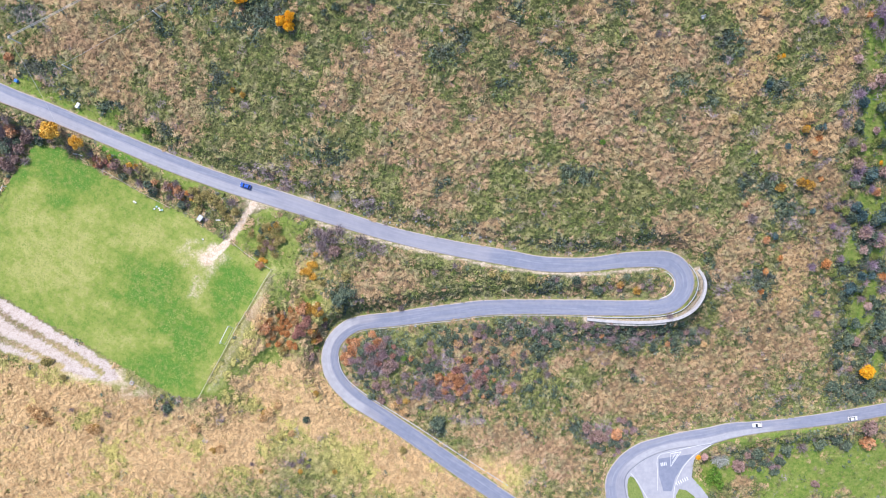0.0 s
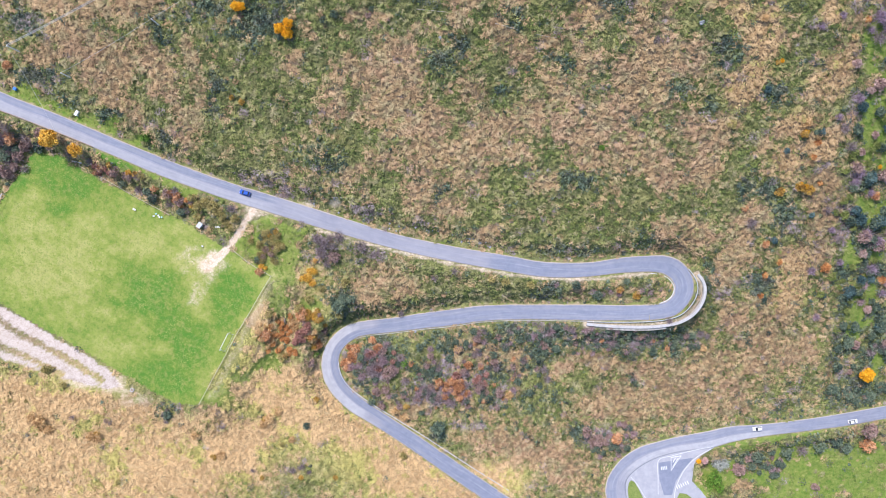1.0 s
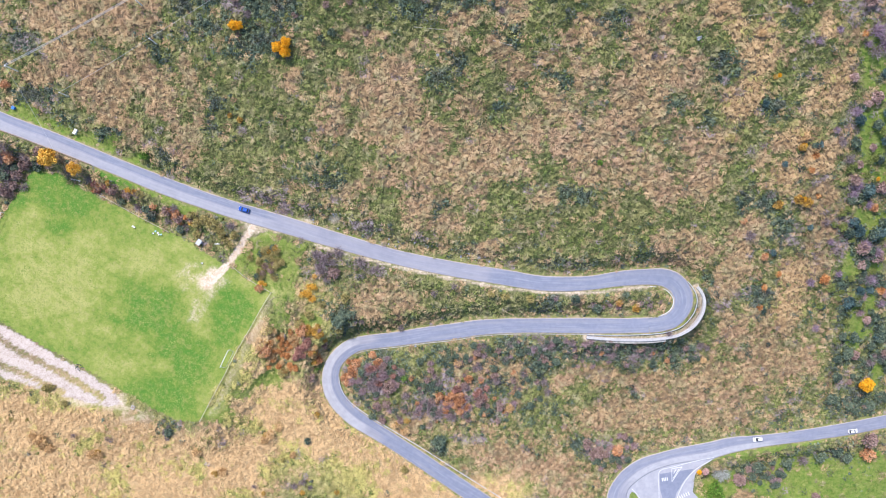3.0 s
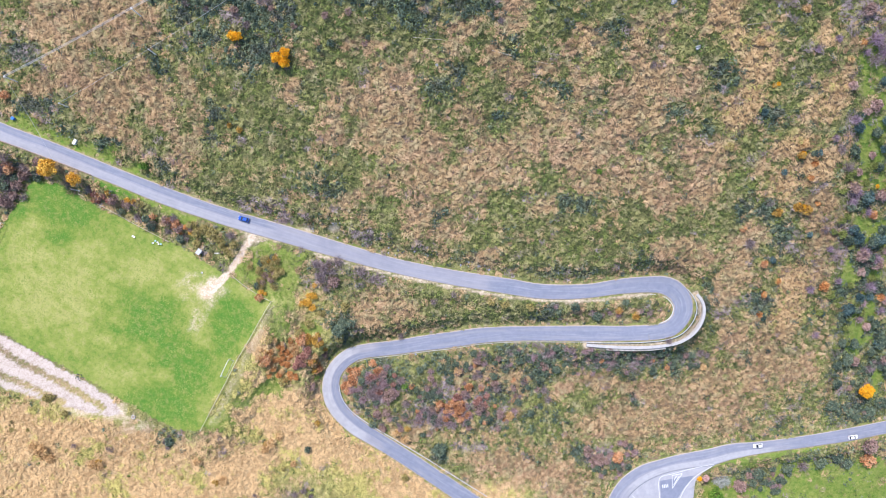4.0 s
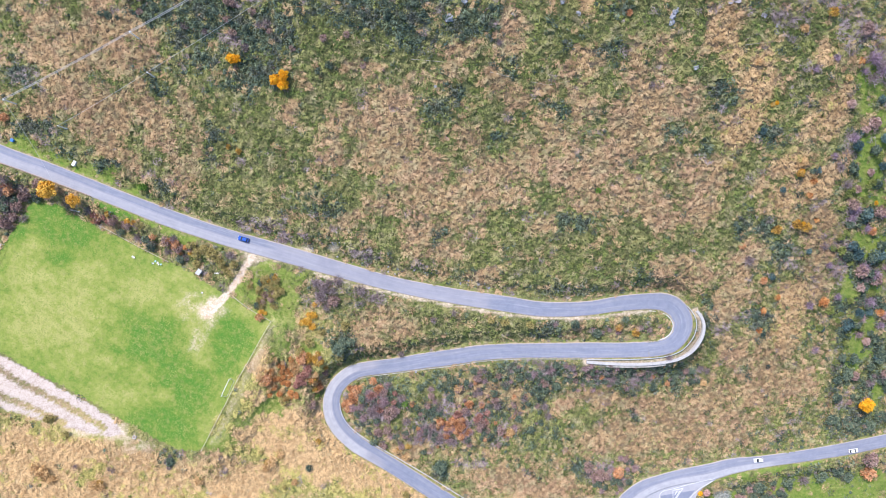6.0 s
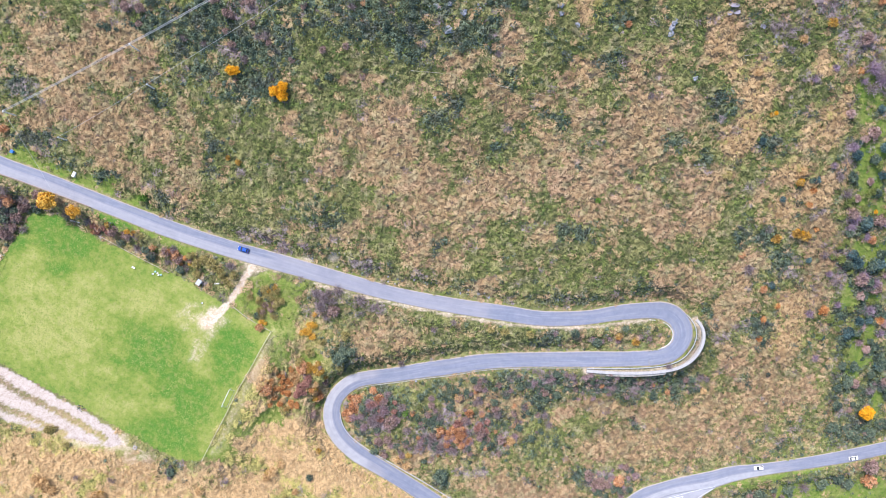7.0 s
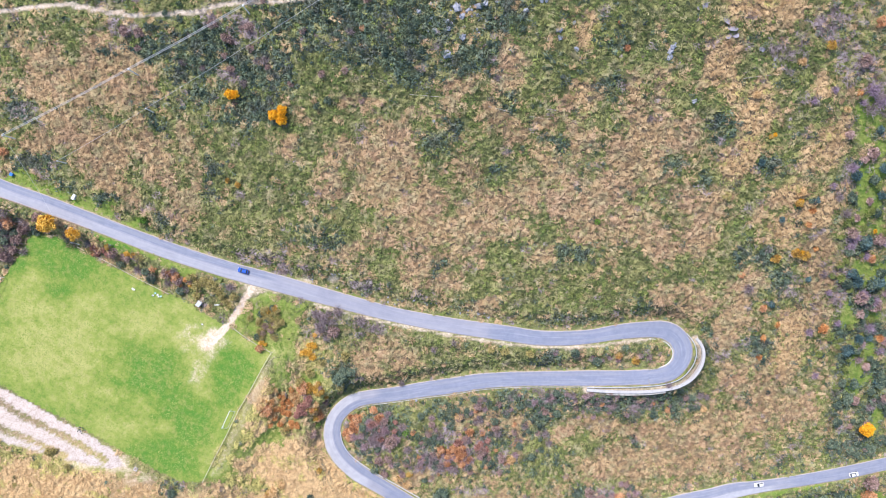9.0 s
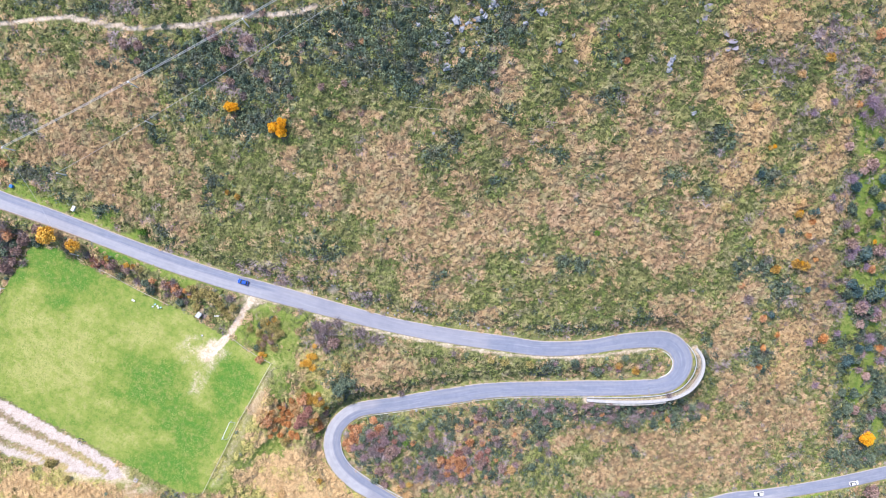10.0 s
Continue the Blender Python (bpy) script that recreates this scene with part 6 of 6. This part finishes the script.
# ---------------- pitch: goals, fence, hut ----------------
def goal(a, b, back):
    """A football goal between two foot points; back: metres to its rear bar."""
    ax, ay = a
    bx, by = b
    mx, my = (ax + bx) / 2, (ay + by) / 2
    turn = math.degrees(math.atan2(by - ay, bx - ax))
    root = tagged(new("football_goal"), "white metal football goal standing on the grass pitch", "goal", "football goals")
    root.matrix_basis = pose(mx, my, z_at(mx, my), 0, 0, turn)
    for sx in (-3.66, 3.66):
        part("post", rod(bmesh.new(), (sx, 0, -0.1), (sx, 0, 2.44), 0.09, 0.09, 8), WHITE, root)
        part("stay", rod(bmesh.new(), (sx, 0, 2.4), (sx, back, 0.03), 0.04, 0.04, 6), WHITE, root)
    part("crossbar", rod(bmesh.new(), (-3.75, 0, 2.44), (3.75, 0, 2.44), 0.10, 0.10, 8), WHITE, root)
    part("ground_bar", rod(bmesh.new(), (-3.66, back, 0.03), (3.66, back, 0.03), 0.04, 0.04, 6), WHITE, root)


GOAL_A, GOAL_B = [(-86.7, -36.8), (-83.5, -30.0)], [(-176.2, 16.9), (-173.4, 23.5)]
goal(GOAL_A[0], GOAL_A[1], -1.6)
goal(GOAL_B[0], GOAL_B[1], 1.6)


PALEWOOD = simple_material("bleached_wood", (0.46, 0.42, 0.33), (0.66, 0.62, 0.50), 0.3, 0.9)


def fence(points, label, tall=1.1, gap=2.4):
    line = resample([(x, y, 0, 0) for x, y in points], gap)[:, :3]
    line[:, 2] = height(line[:, 0], line[:, 1])
    root = tagged(new("field_fence"), label, "fence", "field fences")
    root.location = line[0]
    here = line - line[0]
    post = part("post", box(bmesh.new(), 0.1, 0.1, tall + 0.4, (0, 0, tall / 2 - 0.2)), PALEWOOD, root)
    for p in here[1:]:
        more = post.copy()
        scene.collection.objects.link(more)
        more.location = p
    for up in (tall - 0.08, tall * 0.5):
        part("rail", swept(here, [(-0.025, up - 0.06), (-0.025, up + 0.06), (0.025, up + 0.06), (0.025, up - 0.06)]), PALEWOOD, root)


fence([(-67.4, -7.3), (-71.5, -14.3), (-76.3, -23.0), (-80.8, -30.7), (-85.3, -39.7), (-90.0, -48.7), (-95.2, -58.7)], "pale timber rail fence along the pitch")
fence([(-82.4, 2.5), (-78.5, -0.6), (-73.3, -4.1), (-67.9, -7.1)], "pale timber rail fence along the pitch")

fence([(-143.9, 35.2), (-132.7, 29.4), (-120.3, 22.6), (-108.0, 16.3)], "low timber rail fence between the hedge and the pitch", 0.9)


def hut(x, y, turn):
    root = tagged(new("field_hut"), "small grey hut with a pale sheet-metal roof", "hut")
    root.matrix_basis = pose(x, y, z_at(x, y), 0, 0, turn)
    part("walls", box(bmesh.new(), 1.7, 1.2, 2.1, (0, 0, 0.95)), WOOD, root)
    part("roof", box(bmesh.new(), 2.3, 1.7, 0.09, (0, 0, 2.12), Matrix.Rotation(radians(7), 3, "X"), 0.02), ZINC, root)
    part("door", box(bmesh.new(), 0.75, 0.05, 1.8, (0.2, -0.77, 0.85)), ZINC, root)


hut(-95.6, 12.4, 55)


def cabinet(x, y, turn, label):
    root = tagged(new("utility_cabinet"), label, "cabinet")
    root.matrix_basis = pose(x, y, z_at(x, y), 0, 0, turn)
    part("body", box(bmesh.new(), 2.0, 1.0, 1.35, (0, 0, 0.6), None, 0.03), WHITE, root)
    part("lid", box(bmesh.new(), 2.12, 1.12, 0.1, (0, 0, 1.33), None, 0.03), WHITE, root)


cabinet(-141.2, 54.6, 62, "white roadside utility cabinet on the grass verge")


def bench(x, y, turn, long, label):
    root = tagged(new("bench"), label, "bench", "benches by the pitch")
    root.matrix_basis = pose(x, y, z_at(x, y), 0, 0, turn)
    part("seat", box(bmesh.new(), long, 0.45, 0.07, (0, 0, 0.46), None, 0.015), WHITE, root)
    for sx in (-0.42, 0.42):
        part("leg", box(bmesh.new(), 0.1, 0.4, 0.5, (sx * long, 0, 0.19)), CONCRETE, root)


bench(-145.2, 36.8, -12, 4.0, "long white bench under the yellow trees")
bench(-88.8, 11.8, 0, 2.0, "short white bench near the hut")


def bin_at(x, y, material, label):
    root = tagged(new("waste_bin"), label, "bin")
    root.matrix_basis = pose(x, y, z_at(x, y), 0, 0, 20)
    bm = bmesh.new()
    made = bmesh.ops.create_cone(bm, cap_ends=True, segments=4, radius1=0.62, radius2=0.8, depth=1.1)["verts"]
    bmesh.ops.translate(bm, vec=(0, 0, 0.55), verts=made)
    part("body", bm, material, root)
    part("lid", box(bmesh.new(), 1.2, 1.2, 0.12, (0, 0, 1.16), Matrix.Rotation(radians(45), 3, "Z"), 0.03), material, root)


BINBLUE = simple_material("blue_plastic", (0.02, 0.13, 0.42), (0.04, 0.20, 0.55), 0.4, 0.45)
bin_at(-164.4, 63.4, BINBLUE, "blue plastic waste bin on the roadside verge")


def crate(x, y, material, label):
    root = tagged(new("plastic_chair"), label, "chair", "plastic chairs by the pitch")
    root.matrix_basis = pose(x, y, z_at(x, y), 0, 0, (x * 37) % 360)
    part("seat", box(bmesh.new(), 0.55, 0.55, 0.05, (0, 0, 0.45), None, 0.015), material, root)
    part("backrest", box(bmesh.new(), 0.55, 0.05, 0.5, (0, 0.27, 0.7), None, 0.015), material, root)
    for sx in (-0.23, 0.23):
        for sy in (-0.23, 0.23):
            part("leg", box(bmesh.new(), 0.05, 0.05, 0.5, (sx, sy, 0.2)), material, root)


TEAL = simple_material("pale_teal_plastic", (0.30, 0.55, 0.58), (0.45, 0.68, 0.70), 0.4, 0.5)
for x, y in [(-114.3, 15.8), (-112.5, 16.1), (-112.1, 15.4), (-122.4, 18.6), (-121.8, 18.2), (-94.8, 4.1)]:
    crate(x, y, WHITE, "white plastic garden chair by the pitch")
for x, y in [(-113.4, 16.7), (-111.2, 15.4)]:
    crate(x, y, TEAL, "pale teal plastic garden chair by the pitch")


def manhole(x, y):
    """A square concrete collar with an iron lid, let into the ground."""
    root = tagged(new("manhole"), "small square concrete manhole beside the gravel track", "manhole")
    root.matrix_basis = pose(x, y, z_at(x, y), 0, 0, -28)
    for k in range(4):
        part("collar", box(bmesh.new(), 1.5, 0.3, 0.5, (0, 0.6, 0.05), None, 0.03), CONCRETE, root).matrix_basis = pose(0, 0, 0, 0, 0, 90 * k)
    part("lid", box(bmesh.new(), 0.9, 0.9, 0.06, (0, 0, 0.16), None, 0.02), RUSTED, root, "rusty iron lid")


manhole(-121.9, -53.3)


# ---------------- power line ----------------
def pole(x, y, turn, tall, arm, label):
    root = tagged(new("utility_pole"), label, "utility pole", "utility poles")
    root.matrix_basis = pose(x, y, z_at(x, y), 0, 0, turn)
    part("shaft", rod(bmesh.new(), (0, 0, -0.5), (0, 0, tall), 0.24, 0.19, 8), WHITE, root)
    if arm:
        part("crossarm", box(bmesh.new(), arm, 0.14, 0.14, (0, 0, tall - 0.3), None, 0.02), WHITE, root)
        for sx in (-0.45, 0, 0.45):
            part("insulator", rod(bmesh.new(), (sx * arm, 0, tall - 0.24), (sx * arm, 0, tall + 0.05), 0.06, 0.04, 6), WHITE, root)
    return x, y, z_at(x, y) + tall


def cable(a, b, sag, thick, label):
    """A hanging wire from a to b."""
    a, b = np.array(a), np.array(b)
    t = np.linspace(0, 1, 25)[:, None]
    line = a + (b - a) * t
    line[:, 2] -= 4 * sag * (t * (1 - t))[:, 0]
    solo("overhead_wire", swept(line, [(-thick, 0), (0, thick), (thick, 0), (0, -thick)]), WIRE, label, "wire", "overhead wires")


POLES = [pole(-160.2, 76.4, 60, 7.5, 1.0, "grey utility pole with a steel crossarm"),
         pole(-106.7, 96.0, 60, 7.5, 1.0, "grey utility pole with a steel crossarm"),
         pole(-62.9, 112.4, 60, 7.5, 1.0, "grey utility pole with a steel crossarm"),
         pole(-23.5, 128.7, 60, 7.5, 1.0, "grey utility pole with a steel crossarm")]
for a, b in zip(POLES, POLES[1:]):
    for off in (-0.25, 0.25):
        cable((a[0] + off * 0.5, a[1] - off * 0.85, a[2]), (b[0] + off * 0.5, b[1] - off * 0.85, b[2]), 0.6, 0.068, "thin grey overhead power wire")
THIN = [pole(-140.7, 66.9, 0, 6.5, 0, "thin utility pole beside the road"), pole(-103.2, 83.6, 0, 6.5, 0, "thin utility pole on the slope"), pole(-30.0, 116.6, 0, 6.5, 0, "thin utility pole on the slope")]
for a, b in zip(THIN, THIN[1:]):
    cable(a, b, 0.8, 0.04, "single thin overhead wire")
cable(POLES[0], (-149.0, 47.0, 6.0), 1.0, 0.035, "single thin overhead wire")


# ---------------- rocks and logs ----------------
def boulder(places, label):
    shapes, held = [], []
    for k in range(4):
        bm = bmesh.new()
        bmesh.ops.create_icosphere(bm, subdivisions=2, radius=1.0)
        for v in bm.verts:
            v.co *= 0.8 + 0.7 * noise.noise(v.co * 1.5 + Vector((k * 9.0, 0, 0)))
            v.co.z *= 0.7
        shapes.append(solo("boulder", bm, ROCK, label, "rock", "limestone rocks on the slope"))
    r = random.Random(8)
    for k, (x, y, rad) in enumerate(places):
        rad *= 1.4 if rad > 0.6 else 1.25
        m = pose(x, y, z_at(x, y) + 0.25 * rad, 0, 0, r.uniform(0, 360)) @ Matrix.Diagonal((rad * 1.15, rad * r.uniform(0.6, 0.95), rad * 1.2, 1))
        if k < 4:
            held.append((shapes[k], m))
        else:
            copy_thing(shapes[k % 4], m)
    for ob, m in held:
        ob.matrix_basis = m


r = random.Random(17)
scree = [(r.gauss(9, 6), r.gauss(110, 4.5), r.uniform(0.22, 0.55)) for _ in range(46)]
for (ax, ay), (bx, by), count in (((-51, 21.6), (-36, 25.4), 12), ((-21, 14.2), (-1, 10.6), 20), ((10, 8.2), (18, 6.2), 8), ((46, 4.6), (86, 6.6), 22)):
    for _ in range(count):
        t = r.uniform(0, 1)
        scree.append((ax + (bx - ax) * t, ay + (by - ay) * t + r.gauss(0, 0.7), r.uniform(0.18, 0.42)))
OUTCROP = [(6.4, 111.6, 1.1), (8.2, 109.2, 0.9), (10.0, 110.7, 0.7), (13.3, 111.8, 1.1), (15.5, 112.6, 0.9), (17.3, 115.0, 0.9), (18.3, 116.3, 0.9), (19.4, 115.5, 0.7), (3.4, 107.7, 0.7), (3.6, 105.7, 0.7), (-1.0, 105.2, 0.7), (8.3, 103.3, 0.9), (3.4, 98.3, 1.3), (-6.1, 110.7, 0.7), (13.2, 109.4, 0.6), (16.0, 107.8, 0.6), (33.6, 113.3, 1.1), (35.4, 113.0, 0.7), (40.0, 104.6, 0.9), (40.5, 102.5, 0.7), (44.5, 106.7, 0.6), (24.6, 99.2, 0.7)]
LOOSE = [(46.0, 99.2, 0.7), (78.5, 100.0, 0.9), (78.0, 98.5, 0.9), (77.8, 96.8, 0.9), (78.9, 100.8, 0.6), (114.9, 96.7, 0.6), (88.3, 83.5, 0.8), (-1.5, 78.1, 0.6), (28.7, 110.4, 0.7), (-2.0, 112.9, 0.5), (1.2, 109.3, 0.6), (14.4, 114.2, 0.7), (-41.0, 18.2, 0.4), (-5.1, 14.3, 0.4), (4.3, 10.2, 0.4), (15.2, 7.1, 0.7), (11.1, 8.8, 0.4), (-18.2, 11.3, 0.4), (-10.5, -30.4, 0.5), (-20.9, 12.2, 0.4), (8.0, 7.4, 0.5), (-1.8, 12.9, 0.4), (19.4, 5.4, 0.5)]
boulder(OUTCROP + LOOSE + scree, "pale grey limestone rock in the grass")


def slab(places):
    """Flat weathered rock that breaks through the turf."""
    for k, (x, y, rad) in enumerate(places):
        bm = bmesh.new()
        bmesh.ops.create_icosphere(bm, subdivisions=3, radius=1.0)
        for v in bm.verts:
            v.co *= 0.85 + 0.6 * noise.noise(v.co * 1.1 + Vector((k * 5.0, 2, 0))) + 0.12 * noise.noise(v.co * 5)
            v.co.z *= 0.12
        ob = solo("rock_slab", bm, SLAB, "flat lavender-grey rock slab in the turf", "rock", "flat rock slabs")
        ob.matrix_basis = pose(x, y, z_at(x, y) + 0.25, 24, 0, 40 * k) @ Matrix.Diagonal((rad, rad * 0.75, rad, 1))


SLAB = simple_material("lavender_rock", (0.20, 0.18, 0.21), (0.36, 0.34, 0.38), 0.7, 0.95, 0.0, 0.08)
slab([(87.9, 114.5, 1.8), (87.3, 111.7, 1.6), (85.2, 111.1, 1.1), (95.3, 107.7, 1.8), (97.6, 105.5, 2.2), (99.1, 103.3, 1.5), (96.9, 103.3, 1.3), (114.8, 97.3, 1.1), (114.9, 94.7, 1.0), (109.4, 99.5, 1.3)])


def log(a, b, thick):
    pa, pb = Vector((*a, z_at(*a) + thick + 0.35)), Vector((*b, z_at(*b) + thick + 0.35))
    mid = (pa + pb) / 2
    bm = rod(bmesh.new(), pa - mid, pb - mid, thick, thick * 0.6, 7)
    ob = solo("fallen_trunk", bm, WOOD, "bleached fallen trunk lying in the grass", "log", "fallen trunks")
    ob.location = mid


for ends in ([(17.4, 82.3), (25.3, 80.4)], [(31.7, 79.1), (37.6, 78.0)], [(37.6, 78.0), (45.0, 79.2)], [(104.7, 90.6), (110.7, 91.4)], [(110.7, 91.4), (117.3, 92.0)], [(-9.8, 86.6), (6.8, 84.9)]):
    log(ends[0], ends[1], 0.1)


# ---------------- cars ----------------
def car(x, y, z, turn, paint, label):
    """A small hatchback, its nose towards its own +x."""
    root = tagged(new("car"), label, "car", "cars on the road")
    root.matrix_basis = pose(x, y, z, 0, 0, turn)
    side = [(-2.1, 0.35), (-2.12, 0.75), (-2.0, 0.95), (-0.9, 1.0), (0.75, 0.98), (1.75, 0.82), (2.08, 0.65), (2.1, 0.35)]
    bm = bmesh.new()
    rows = []
    for w, f in ((-0.86, 0.96), (-0.8, 1.0), (0.8, 1.0), (0.86, 0.96)):
        rows.append([bm.verts.new((px * (0.97 if abs(w) > 0.82 else 1.0), w, pz * f if pz > 0.5 else pz)) for px, pz in side])
    for a, b in zip(rows, rows[1:]):
        for j in range(len(side)):
            bm.faces.new((a[j], b[j], b[(j + 1) % len(side)], a[(j + 1) % len(side)]))
    bm.faces.new(rows[0])
    bm.faces.new(reversed(rows[-1]))
    bmesh.ops.recalc_face_normals(bm, faces=bm.faces)
    bmesh.ops.bevel(bm, geom=bm.edges[:], offset=0.05, segments=2, affect="EDGES")
    part("body", bm, paint, root)
    bm = bmesh.new()
    low = [(-1.85, 0.72), (0.95, 0.72)]
    top = [(-1.45, 0.58), (0.15, 0.58)]
    c = [[bm.verts.new((px, s * py, pz)) for px, py in pts for s in (-1, 1)] for pts, pz in ((low, 0.95), (top, 1.44))]
    (a0, a1, a2, a3), (b0, b1, b2, b3) = c
    for quad in ((a0, a2, b2, b0), (a3, a1, b1, b3), (a1, a0, b0, b1), (a2, a3, b3, b2), (b0, b2, b3, b1)):
        bm.faces.new(quad)
    bmesh.ops.recalc_face_normals(bm, faces=bm.faces)
    part("windows", bm, GLASS, root, "dark tinted car windows")
    part("roof", box(bmesh.new(), 1.62, 1.2, 0.07, (-0.65, 0, 1.46), None, 0.03), paint, root)
    for sx in (-1.3, 1.35):
        for sy in (-0.8, 0.8):
            bm = bmesh.new()
            rod(bm, (sx, sy - 0.1, 0.32), (sx, sy + 0.1, 0.32), 0.32, 0.32, 14)
            wheel = part("wheel", bm, RUBBER, root, "black rubber tyre")
            part("rim", rod(bmesh.new(), (sx, sy - 0.11, 0.32), (sx, sy + 0.11, 0.32), 0.19, 0.19, 10), ZINC, wheel, "silver wheel rim")
    for sy in (-0.6, 0.6):
        part("headlight", box(bmesh.new(), 0.18, 0.34, 0.14, (2.0, sy, 0.66), None, 0.03), LAMP, root, "clear headlight")
        part("taillight", box(bmesh.new(), 0.12, 0.26, 0.2, (-2.08, sy, 0.76), None, 0.03), REDLAMP, root, "red tail light")


def car_on(line, x, y, paint, label, side, back=False):
    """Stand a car on a road, along it."""
    d = np.hypot(line[:, 0] - x, line[:, 1] - y)
    i = int(np.clip(d.argmin(), 1, len(line) - 2))
    go = line[i + 1, :2] - line[i - 1, :2]
    go = go / np.linalg.norm(go) * (-1 if back else 1)
    car(line[i, 0] + go[1] * side, line[i, 1] - go[0] * side, line[i, 2] + 0.03, math.degrees(math.atan2(go[1], go[0])), paint, label)


car_on(LINES[0], -78.0, 25.7, BLUE, "dark blue hatchback driving on the upper road", 1.3, True)
car_on(LINES[2], 187.3, -67.9, CARWHITE, "white hatchback on the valley road", 1.2, True)
car_on(LINES[2], 142.2, -73.4, CARWHITE, "white hatchback on the valley road", 1.2)
